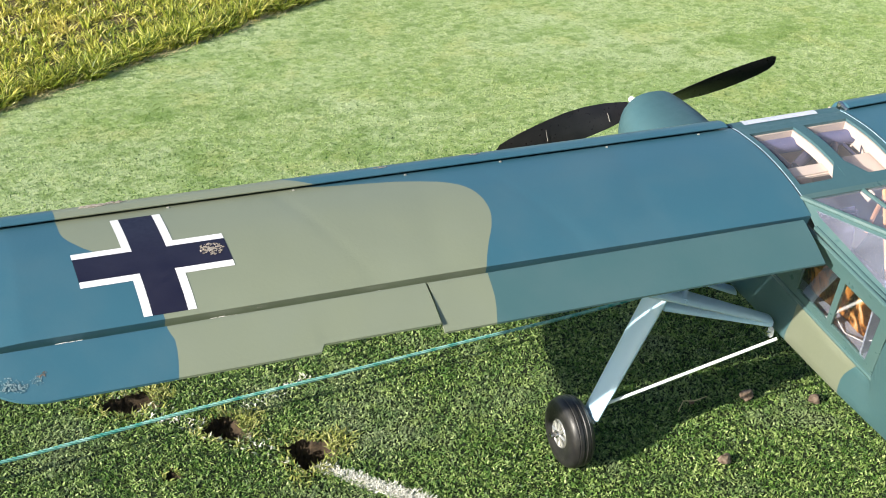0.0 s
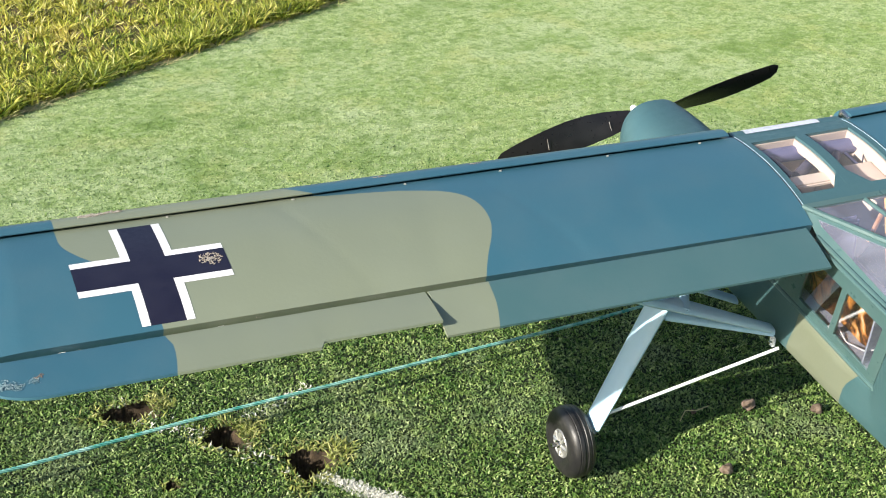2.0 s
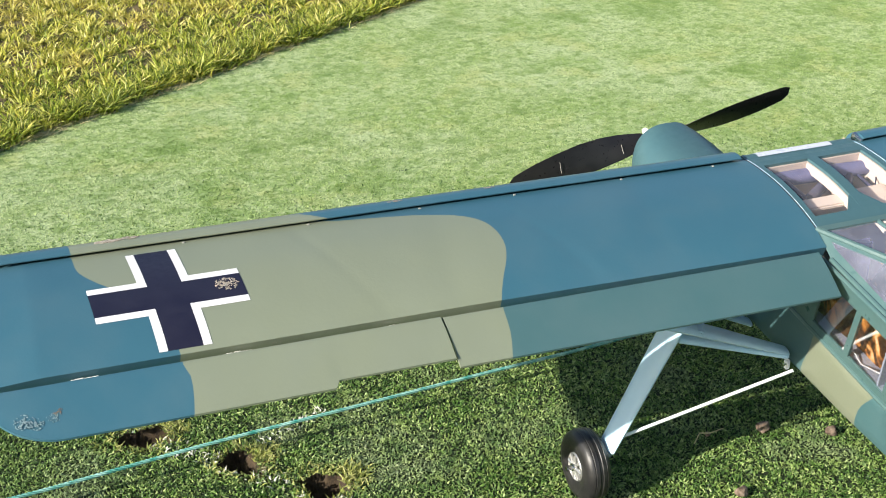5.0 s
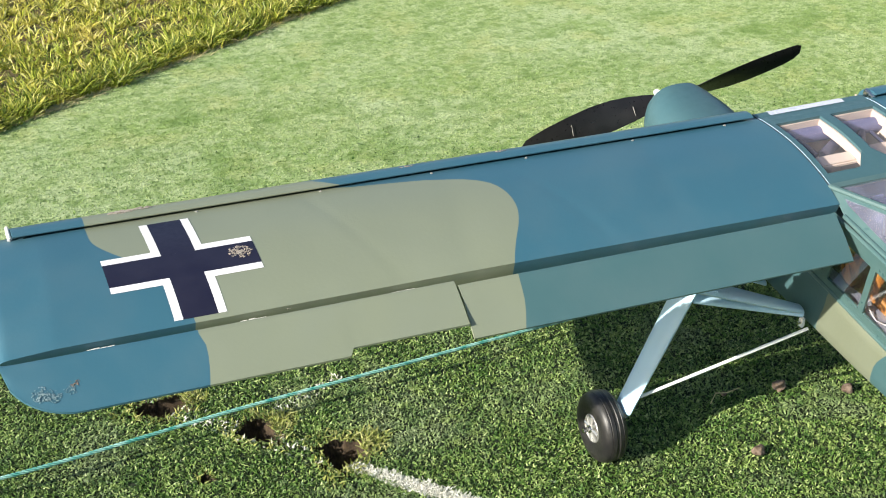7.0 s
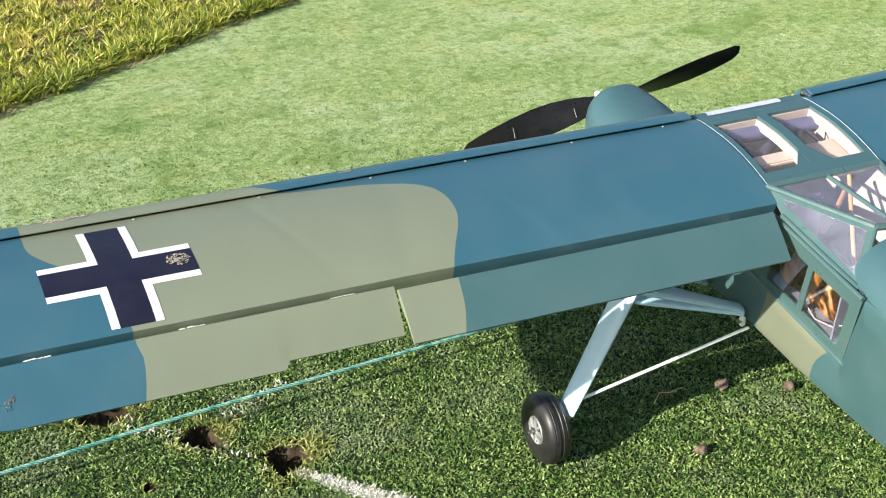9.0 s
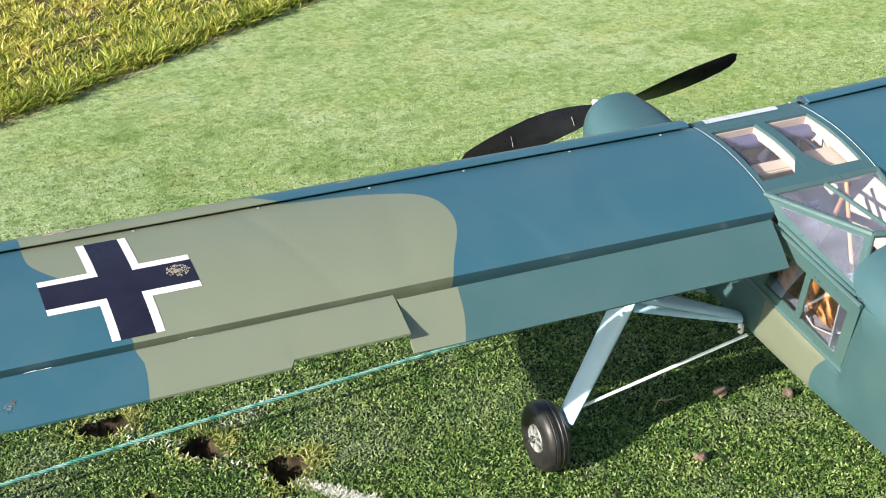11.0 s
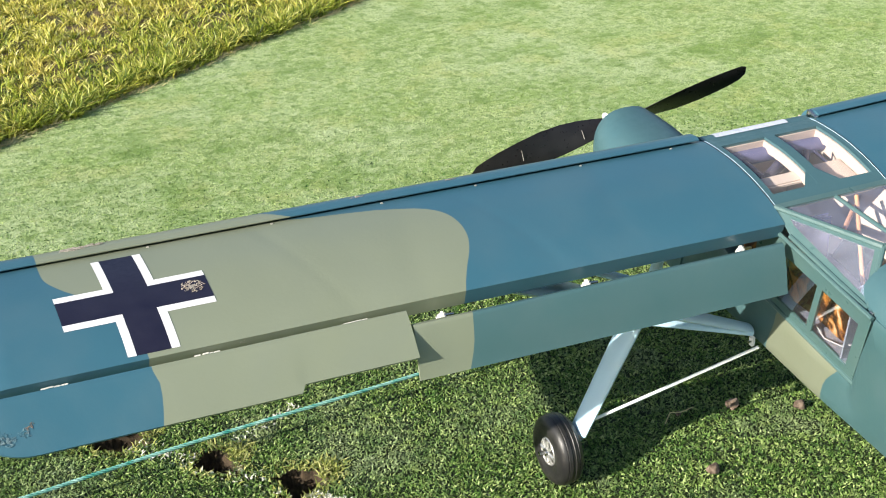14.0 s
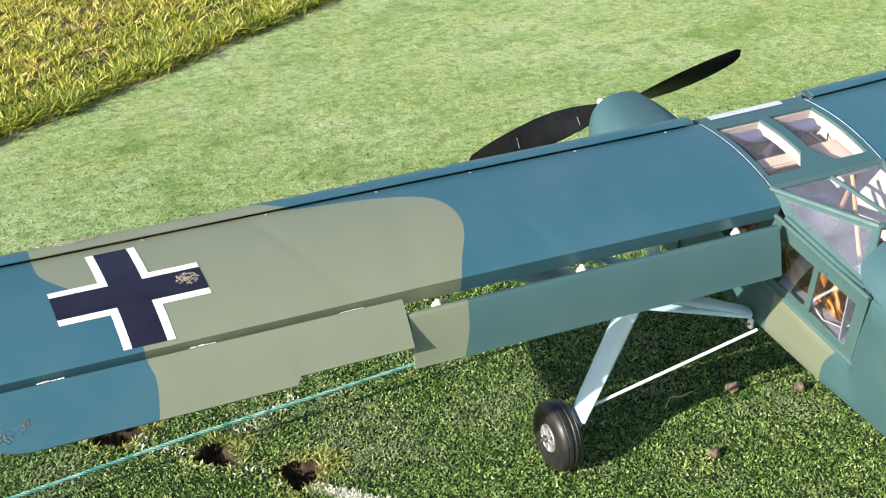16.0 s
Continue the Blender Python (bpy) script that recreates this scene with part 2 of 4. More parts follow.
def thing(name, at, label, category, group="", kind=""):
    e = new(name)
    e.matrix_basis = Matrix.Translation(at)
    e.empty_display_size = 0.05
    return tagged(e, label, category, group, kind)


def grid_faces(bm, rows, close=False, caps=False):
    """Quads between rows of points."""
    vs = [[bm.verts.new(p) for p in r] for r in rows]
    for a, b in zip(vs, vs[1:]):
        n = len(a)
        for i in range(n if close else n - 1):
            j = (i + 1) % n
            bm.faces.new((a[i], a[j], b[j], b[i]))
    if caps:
        bm.faces.new(vs[0])
        bm.faces.new(vs[-1][::-1])
    return vs


def tube(bm, a, b, r0, r1=None, n=10, squash=1.0, wide=None):
    """A rod between two points; squash and wide give it a flattened section along wide."""
    a, b = Vector(a), Vector(b)
    d = (b - a).normalized()
    e = Vector(wide) if wide else d.orthogonal()
    e = (e - e.dot(d) * d).normalized()
    f = d.cross(e)
    r1 = r0 if r1 is None else r1
    rows = []
    for p, r in ((a, r0), (b, r1)):
        rows.append([p + e * (r * math.cos(2 * math.pi * i / n)) + f * (r * squash * math.sin(2 * math.pi * i / n)) for i in range(n)])
    grid_faces(bm, rows, True, True)


def box(bm, centre, size, m=None, bevel=0.0):
    r = bmesh.ops.create_cube(bm, size=1.0)
    vs = r["verts"]
    bmesh.ops.scale(bm, vec=size, verts=vs)
    if bevel:
        es = list({e for v in vs for e in v.link_edges})
        k = bmesh.ops.bevel(bm, geom=es, offset=bevel, segments=2, affect="EDGES")
        vs = list({v for f in k["faces"] for v in f.verts} | {v for v in vs if v.is_valid})
    if m is not None:
        bmesh.ops.transform(bm, matrix=m, verts=vs)
    bmesh.ops.translate(bm, vec=centre, verts=vs)


def curve_at(points, x):
    """A smooth value at x through (x, y) points, by monotone steps."""
    points = sorted(points)
    if x <= points[0][0]:
        return points[0][1]
    for i in range(len(points) - 1):
        (x0, y0), (x1, y1) = points[i], points[i + 1]
        if x <= x1:
            k = (x - x0) / (x1 - x0)
            m0 = (y1 - points[i - 1][1]) / (x1 - points[i - 1][0]) if i else (y1 - y0) / (x1 - x0)
            m1 = (points[i + 2][1] - y0) / (points[i + 2][0] - x0) if i + 2 < len(points) else (y1 - y0) / (x1 - x0)
            h = x1 - x0
            return ((2 * k**3 - 3 * k**2 + 1) * y0 + (k**3 - 2 * k**2 + k) * h * m0
                    + (-2 * k**3 + 3 * k**2) * y1 + (k**3 - k**2) * h * m1)
    return points[-1][1]


def camo_field(ob, fn):
    """Stores a signed field on the mesh's points; above zero the paint is the pale tone."""
    me = ob.data
    a = me.attributes.new("camo", "FLOAT", "POINT")
    a.data.foreach_set("value", [fn(v.co) for v in me.vertices])


# ---- the ground ----
HOLES = [(-0.800, 0.875, 0.054), (-0.640, 0.716, 0.050), (-0.505, 0.575, 0.058), (-0.776, 0.600, 0.016)]
LINE_A, LINE_B = Vector((-0.80, 0.885)), Vector((-0.30, 0.285))


def axis_steps(lo, hi, fine):
    inner = list(np.arange(lo, hi + fine / 2, fine))
    out, step, a, b = [], fine * 2, lo, hi
    while b < 400:
        a, b, step = a - step, b + step, step * 1.5
        out.append((a, b))
    return np.array([p for p, _ in reversed(out)] + inner + [q for _, q in out])


def ragged_rim(dx, dy, r):
    """Makes a hole's rim uneven round the compass."""
    a = np.arctan2(dy, dx)
    return 1.0 + 0.16 * np.sin(2 * a + r * 900) + 0.12 * np.sin(3 * a + r * 400) + 0.07 * np.sin(7 * a + r * 1300)


def build_ground():
    xs, ys = axis_steps(-1.0, -0.3, 0.008), axis_steps(0.45, 1.0, 0.008)
    X, Y = np.meshgrid(xs, ys)
    Z = np.zeros_like(X)
    for hx, hy, r in HOLES:
        d = np.hypot(X - hx, (Y - hy) * 1.15) / r * ragged_rim(X - hx, Y - hy, r)
        Z -= 0.085 * min(1.0, r / 0.03) * np.clip(1.15 - d, 0, 1) ** 0.6
    verts = np.c_[X.ravel(), Y.ravel(), Z.ravel()]
    nx, ny = len(xs), len(ys)
    i = (np.arange(ny - 1)[:, None] * nx + np.arange(nx - 1)[None]).ravel()
    quads = np.c_[i, i + 1, i + nx + 1, i + nx]
    me = bpy.data.meshes.new("ground")
    me.from_pydata(verts.tolist(), [], quads.tolist())
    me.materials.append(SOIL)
    me.materials.append(HOLE_SOIL)
    me.polygons.foreach_set("material_index", (Z.ravel()[quads].min(1) < -0.004).astype(int))
    ob = new("ground", me)
    return tagged(ob, "flat soil base under green turf with small dug holes", "ground", kind="structure")


def blade_mesh(name, x, y, height, width, lean, twist, steps, material, bend=1.6, z=0.0, rng=None, blunt=0.7):
    """Many blades as one mesh: each a narrow strip that leans and ends in a point."""
    n = len(x)
    face = rng.uniform(0, 2 * np.pi, n)
    go = rng.uniform(0, 2 * np.pi, n) if twist is None else twist
    v = np.zeros((n, 2 * steps + 1, 3), np.float32)
    for k in range(steps + 1):
        f = k / steps
        reach = lean * height * f**bend
        cx, cy, cz = x + np.cos(go) * reach, y + np.sin(go) * reach, z + height * f * (1 - 0.25 * np.minimum(lean, 1.6) * f)
        w = width * (1 - f) ** blunt / 2
        wx, wy = np.cos(face) * w, np.sin(face) * w
        if k < steps:
            v[:, 2 * k] = np.c_[cx - wx, cy - wy, cz]
            v[:, 2 * k + 1] = np.c_[cx + wx, cy + wy, cz]
        else:
            v[:, 2 * k] = np.c_[cx, cy, cz]
    per = 2 * steps + 1
    base = (np.arange(n) * per)[:, None]
    tris = []
    for k in range(steps - 1):
        a = 2 * k
        tris += [base + [a, a + 1, a + 3], base + [a, a + 3, a + 2]]
    tris.append(base + [2 * steps - 2, 2 * steps - 1, 2 * steps])
    f = np.concatenate(tris, 1).reshape(-1, 3)
    me = bpy.data.meshes.new(name)
    me.vertices.add(n * per)
    me.vertices.foreach_set("co", v.ravel())
    me.loops.add(f.size)
    me.loops.foreach_set("vertex_index", f.ravel().astype(np.int32))
    me.polygons.add(len(f))
    me.polygons.foreach_set("loop_start", np.arange(0, f.size, 3, dtype=np.int32))
    me.update(calc_edges=True)
    me.validate()
    me.materials.append(material)
    return new(name, me)


def edge_y(x):
    """The border between the turf and the long grass."""
    return 3.03 + 0.545 * x


def build_mat():
    """The backing of the paler turf, a thin sheet on the soil, and the lawn that goes on around."""
    bm = bmesh.new()
    rows = []
    for x in [-3.2, -2.8] + list(np.linspace(-2.5, 5, 60)) + [6, 8, 12, 20, 35, 60]:
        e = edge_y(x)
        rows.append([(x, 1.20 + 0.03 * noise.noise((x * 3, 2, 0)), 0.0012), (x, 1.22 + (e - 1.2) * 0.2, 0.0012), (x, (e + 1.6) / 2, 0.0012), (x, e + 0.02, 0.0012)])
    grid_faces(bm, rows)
    tagged(part("turf_mat", bm, MAT), "pale green backing of the turf", "turf", kind="structure")
    bm = bmesh.new()
    ys = np.linspace(-0.3, 1.2, 40)
    for far, x0, slope in ((-60.0, -1.44, 0.12), (60.0, 0.94, 0.62)):
        rows = [[(far, y, 0.002), (x0 + slope * (y if x0 < 0 else max(y, 0.2)) + 0.02 * noise.noise((y * 9, x0, 0)), y, 0.002)] for y in ys]
        grid_faces(bm, rows)
    grid_faces(bm, [[(x, -0.3, 0.002), (x, -60.0, 0.002)] for x in (-60.0, -1.5, 1.1, 60.0)])
    tagged(part("lawn", bm, LAWN), "short green turf that goes on around the airplane", "turf", kind="structure")


def build_turf():
    rng = np.random.default_rng(4)
    xs, ys = [], []
    for x0, x1, y0, y1, dense in ((-1.6, 1.3, -0.3, 1.2, 80000), (-1.5, 3.2, 1.2, 2.4, 60000), (-1.3, 3.6, 2.4, 4.6, 42000)):
        n = int((x1 - x0) * (y1 - y0) * dense)
        xs.append(rng.uniform(x0, x1, n))
        ys.append(rng.uniform(y0, y1, n))
    n = 9000  # the chalked strip is matted and dense
    q, side = rng.uniform(0.47, 0.95, n), rng.normal(0, 0.010, n)
    d = (LINE_B - LINE_A).normalized()
    xs.append(LINE_A.x + d.x * q - d.y * side)
    ys.append(LINE_A.y + d.y * q + d.x * side)
    x, y = np.concatenate(xs), np.concatenate(ys)
    keep = y < edge_y(x) + 0.03
    # nothing that the wing hides for the whole clip needs blades outside the lawn's visible part
    keep &= (x > -1.45 + 0.12 * y) & (x < 0.95 + 0.62 * np.maximum(y, 0.2))
    rim = np.full(len(x), 9.0)
    for hx, hy, r in HOLES:
        d = np.hypot(x - hx, (y - hy) * 1.15) / r * ragged_rim(x - hx, y - hy, r)
        rim = np.minimum(rim, d)
    keep &= rim > 0.80
    x, y, rim = x[keep], y[keep], rim[keep]
    d = np.array(LINE_B - LINE_A)
    length = np.hypot(*d)
    d /= length
    along = (x - LINE_A.x) * d[0] + (y - LINE_A.y) * d[1]
    off = np.abs((x - LINE_A.x) * -d[1] + (y - LINE_A.y) * d[0])
    start = 0.47
    chance = np.where(along > start, 0.88 * (off < np.minimum(0.016, 0.004 + 0.09 * (along - start)) + 0.006 * rng.normal(size=len(x))), 0.0)
    chance = np.maximum(chance, np.where((along > -0.05) & (along <= start), 0.10 * (off < 0.03), 0.0))
    # a fainter chalk streak leads from the middle hole along the cord
    e = np.array([-0.579, 0.771])
    to = np.array([-0.410, 0.843]) - e
    far = np.hypot(*to)
    to /= far
    run = (x - e[0]) * to[0] + (y - e[1]) * to[1]
    aside = np.abs((x - e[0]) * -to[1] + (y - e[1]) * to[0])
    chance = np.maximum(chance, np.where((run > 0) & (run < far), 0.24 * (aside < 0.013 + 0.004 * rng.normal(size=len(x))), 0.0))
    u = rng.uniform(size=len(x))
    chalk = u < chance
    east = np.zeros(len(x))  # the frayed tufts stand mostly on one side of each hole
    for hx, hy, r in HOLES[:3]:
        east = np.maximum(east, np.clip(1.3 - np.hypot(x - hx - 1.05 * r, y - hy - 0.25 * r) / (0.75 * r), 0, 1))
    dry = ~chalk & (rng.uniform(size=len(x)) < np.maximum(np.clip(1.75 - rim, 0, 1) * 0.45, east))
    rest = ~chalk & ~dry
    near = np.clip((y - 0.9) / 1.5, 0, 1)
    # blades turn paler with distance beyond the airplane
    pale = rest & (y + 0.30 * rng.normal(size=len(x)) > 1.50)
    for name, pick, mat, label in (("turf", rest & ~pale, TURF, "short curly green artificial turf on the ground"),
                                   ("pale_turf", pale, PALE_TURF, "paler artificial turf beyond the airplane"),
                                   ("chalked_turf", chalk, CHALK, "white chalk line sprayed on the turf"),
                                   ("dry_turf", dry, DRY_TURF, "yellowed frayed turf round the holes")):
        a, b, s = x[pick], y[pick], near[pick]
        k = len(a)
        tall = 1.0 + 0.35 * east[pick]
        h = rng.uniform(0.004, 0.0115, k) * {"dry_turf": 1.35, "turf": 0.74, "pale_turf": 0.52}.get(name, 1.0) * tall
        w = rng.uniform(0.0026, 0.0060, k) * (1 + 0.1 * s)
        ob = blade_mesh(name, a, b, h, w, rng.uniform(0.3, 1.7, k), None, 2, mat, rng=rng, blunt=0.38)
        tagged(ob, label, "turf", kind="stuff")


def build_long_grass():
    bm = bmesh.new()
    rows = []
    for x in [-60, -30, -15, -8, -5] + list(np.linspace(-3, 4, 90)) + [5, 8, 15, 30, 60]:
        e = edge_y(x) + 0.012 * noise.noise((x * 7, 0, 0))
        rows.append([(x, e, -0.004), (x, e + 0.015, 0.007), (x, e + 0.3, 0.009), (x, e + 3.5, 0.009), (x, e + 90.0, 0.009)])
    grid_faces(bm, rows)
    tagged(part("meadow_soil", bm, MEADOW), "brown soil under the long grass", "soil", kind="structure")
    rng = np.random.default_rng(8)
    n = 7000
    tx = rng.uniform(-1.4, 1.4, n)
    away = np.concatenate([rng.uniform(0.0, 0.10, n // 6), rng.uniform(0.0, 1.7, n - n // 6)])
    ty = edge_y(tx) + away - 0.018
    each = rng.integers(12, 26, n)
    k = int(each.sum())
    tall = rng.uniform(0.4, 1.35, n) * np.where(away < 0.12, 1.30, 1.0)
    ty += np.array([0.028 * noise.noise((q * 5.0, 3.0, 0.0)) + 0.014 * noise.noise((q * 17.0, 5.0, 0.0)) for q in tx])
    who = np.repeat(np.arange(n), each)
    go, far = rng.uniform(0, 2 * np.pi, k), np.abs(rng.normal(0, 0.011, k))
    x, y = tx[who] + np.cos(go) * far, ty[who] + np.sin(go) * far
    h = rng.uniform(0.016, 0.048, k) * tall[who]
    green = rng.uniform(size=n) < np.clip(0.82 - away * 1.0, 0.14, 1.0)
    for name, pick, mat, label in (("long_grass", green[who], ROUGH_GREEN, "tufts of fresh green meadow grass along the turf"),
                                   ("dry_grass", ~green[who], ROUGH, "tufts of yellowing meadow grass beside the turf")):
        q = int(pick.sum())
        ob = blade_mesh(name, x[pick], y[pick], h[pick], rng.uniform(0.0045, 0.0115, q), rng.uniform(0.2, 1.5, q), go[pick] + rng.normal(0, 0.5, q), 3, mat, rng=rng)
        tagged(ob, label, "grass", kind="stuff")
    m = 1500
    x = rng.uniform(-1.2, 1.2, m)
    y = edge_y(x) + rng.normal(0, 0.016, m) - 0.022
    go = math.atan(0.545) + rng.normal(0, 0.5, m) + np.pi * rng.integers(0, 2, m)
    ob = blade_mesh("fallen_straw", x, y, rng.uniform(0.012, 0.024, m), rng.uniform(0.003, 0.006, m), rng.uniform(2.0, 4.0, m), go, 3, STRAW, rng=rng)
    tagged(ob, "flattened dry straw along the turf's edge", "straw", kind="stuff")


# ---- the aeroplane ----
# The wing's own space: s along the span towards the body, c ahead along the chord, h above.
PITCH, RISE = radians(11.2246), radians(1.2529)
WO = Vector((-0.83607, 0.29331, 0.63786))
WU = Vector((math.cos(RISE), 0, -math.sin(RISE)))
WV = Vector((0, math.cos(PITCH), math.sin(PITCH)))
WN = WU.cross(WV).normalized()
ROOT_X, MID_X = 0.310, 0.437
ROOT_S, TIP_S = (ROOT_X - WO.x) / WU.x, -0.303
ROOT = WO + WU * ROOT_S
CN = Vector((0, -math.sin(PITCH), math.cos(PITCH)))
TOP = [(-0.122, -0.0040), (-0.09, 0.0045), (-0.05, 0.0100), (0.0, 0.0125), (0.05, 0.0105), (0.10, 0.0035),
       (0.139, -0.0045), (0.160, -0.0130), (0.178, -0.0270)]


def top_h(c):
    return curve_at(TOP, c)


CREASES = [(0.285, -0.35, 0.013, 0.0005), (0.655, -0.40, 0.014, 0.0005), (0.86, 0.15, 0.022, 0.0006), (0.47, 0.2, 0.024, 0.0005)]


def crease(s, c):
    """Shallow slanting dents of the sheeted skin, and the tip that falls away."""
    return sum(-deep * math.exp(-((s - at - lean * c) / wide) ** 2) * (1.0 if -0.12 < c < 0.13 else 0.0) for at, lean, wide, deep in CREASES) - 0.07 * max(0.0, -0.209 + 0.075 * c - s)


def on_wing(s, c, h):
    return WO + WU * s + WV * c + WN * h


def on_mid(x, c, h):
    """The flat middle of the wing over the cabin."""
    return Vector((x, 0, 0)) + Vector((0, ROOT.y, ROOT.z)) + WV * c + CN * h


LEFT_EDGE = [(0.14, -0.123), (0.09, -0.121), (0.053, -0.101), (0.02, -0.072), (-0.04, -0.030), (-0.09, -0.016), (-0.122, -0.010), (-0.150, -0.012),
             (-0.174, -0.006), (-0.224, -0.013), (-0.28, -0.030)]
RIGHT_EDGE = [(0.20, 0.22), (0.165, 0.27), (0.140, 0.315), (0.128, 0.385), (0.115, 0.460), (0.095, 0.522), (0.070, 0.556), (0.035, 0.572),
              (-0.011, 0.573), (-0.05, 0.560), (-0.09, 0.538), (-0.128, 0.520), (-0.15, 0.514), (-0.20, 0.509), (-0.25, 0.495)]


def camo_wing(s, c):
    return min(s - curve_at(LEFT_EDGE, c), curve_at(RIGHT_EDGE, c) - s)


def rear_c(s):
    """The main part's rear edge, which steps back a little towards the root."""
    return -0.129 - 0.005 * min(1.0, max(0.0, (s - 0.45) / 0.70))


def section(s=0.0):
    """The fixed part of the wing's section, round from the rear top to the rear bottom."""
    r = rear_c(s)
    pts = [(r, top_h(-0.122) + (r + 0.122) * 0.28)]
    for i in range(1, 31):
        c = -0.122 + (0.178 + 0.122) * (i / 30)
        pts.append((c, top_h(c)))
    pts += [(0.186, -0.040), (0.178, -0.050), (0.15, -0.056), (0.08, -0.057), (0.0, -0.052), (-0.08, -0.044), (r + 0.005, -0.038)]
    return pts


def wing_main(name, place, s0, s1, plane, label, step=0.012, camo=None):
    bm = bmesh.new()
    n = max(2, int(abs(s1 - s0) / step))
    rows = []
    for i in range(n + 1):
        s = s0 + (s1 - s0) * i / n
        k = min(1.0, abs(s - TIP_S) / 0.02) if camo else 1.0
        squeeze = 0.55 + 0.45 * math.sqrt(max(0.0, 1 - (1 - k) ** 2))
        rows.append([place(s, c, (h + 0.02) * squeeze - 0.02 + (crease(s, c) if camo and h > -0.02 else 0.0)) for c, h in section(s)])
    grid_faces(bm, rows, True, True)
    ob = part(name, bm, PAINT, plane, label)
    return ob


def slat(name, place, s0, s1, plane, label):
    outline = [(0.1435, 0.0015), (0.156, 0.0020), (0.168, -0.0010), (0.180, -0.0080), (0.190, -0.0190), (0.196, -0.0330), (0.197, -0.0440),
               (0.192, -0.0420), (0.186, -0.0300), (0.176, -0.0160), (0.163, -0.0070), (0.1435, -0.0005)]
    bm = bmesh.new()
    n = max(2, int(abs(s1 - s0) / 0.012))
    grid_faces(bm, [[place(s0 + (s1 - s0) * i / n, c, h) for c, h in outline] for i in range(n + 1)], True, True)
    return part(name, bm, PAINT, plane, label)


def control(name, outline_c, s0, s1, pivot, plane, label, lead_at, paint, thick=0.012):
    """A hinged surface, in the space of its hinge: x along the span, y ahead, z up. outline_c(s) gives its trailing edge."""
    bm = bmesh.new()
    pc, ph = pivot
    n = max(2, int((s1 - s0) / 0.008))
    rows = []
    lead_c, lead_h = lead_at
    for i in range(n + 1):
        s = s0 + (s1 - s0) * i / n
        te = outline_c(s)
        lead = lead_c
        ch = max(0.004, lead - te)
        slope = math.tan(radians(13.0))
        full = min(1.0, ch / 0.09)
        up = [(lead - ch * f, lead_h - slope * ch * f + 0.0022 * math.sin(math.pi * min(1, f * 1.1)) * full) for f in (0.015, 0.06, 0.15, 0.3, 0.5, 0.7, 0.85, 0.97, 1.0)]
        low = [(lead - ch * f, lead_h - slope * ch * f - max(0.0042, thick * full * (1 - f) ** 0.9)) for f in (1.0, 0.9, 0.6, 0.3, 0.1)]
        nose = [(lead + 0.003, lead_h - 0.0150 * full), (lead + 0.0045, lead_h - 0.0110 * full), (lead + 0.0042, lead_h - 0.0060 * full), (lead + 0.0020, lead_h - 0.0014 * full)]
        rows.append([Vector((s, c - pc, h - ph)) for c, h in up + low + nose])
    grid_faces(bm, rows, True, True)
    ob = part(name, bm, paint, None, label)
    ob.parent = plane
    camo_field(ob, lambda v: camo_wing(v.x, v.y + pc))
    return ob


def decal(name, quads, mat, parent, label, lift=0.0006):
    """Thin painted panels that follow the wing's top; quads in s and c."""
    bm = bmesh.new()
    for s0, s1, c0, c1 in quads:
        n = max(1, int(abs(c1 - c0) / 0.008))
        rows = [[on_wing(s, c0 + (c1 - c0) * i / n, top_h(c0 + (c1 - c0) * i / n) + lift) for s in (s0, s1)] for i in range(n + 1)]
        grid_faces(bm, rows)
    return part(name, bm, mat, parent, label)


def splat(name, centre, across, ahead, r, parent, seed, count=9, material=None, label="dried mud stuck on the paint", fine=1.0):
    """Thin ragged flakes on a surface, crowded towards the middle."""
    rnd = random.Random(seed)
    up = across.cross(ahead).normalized()
    bm = bmesh.new()
    for _ in range(count):
        a, d, q = rnd.uniform(0, 6.28), r * rnd.random() ** 0.8, r * rnd.uniform(0.07, 0.24) * fine
        o = centre + across * (d * math.cos(a)) * 1.3 + ahead * (d * math.sin(a))
        turn, thin = rnd.uniform(0, 3.14), rnd.uniform(0.25, 0.8)
        e, f = across * math.cos(turn) + ahead * math.sin(turn), ahead * math.cos(turn) - across * math.sin(turn)
        ring = []
        for t in np.linspace(0, 5.6, 9):
            k = rnd.uniform(0.55, 1.35) * q
            ring.append(o + e * (k * math.cos(t)) + f * (k * thin * math.sin(t)))
        rows = [[p for p in ring], [o + (p - o) * 0.75 + up * rnd.uniform(0.0004, 0.0011) for p in ring]]
        vs = grid_faces(bm, rows, True)
        bm.faces.new(vs[1])
    return part(name, bm, material or MUD, parent, label)


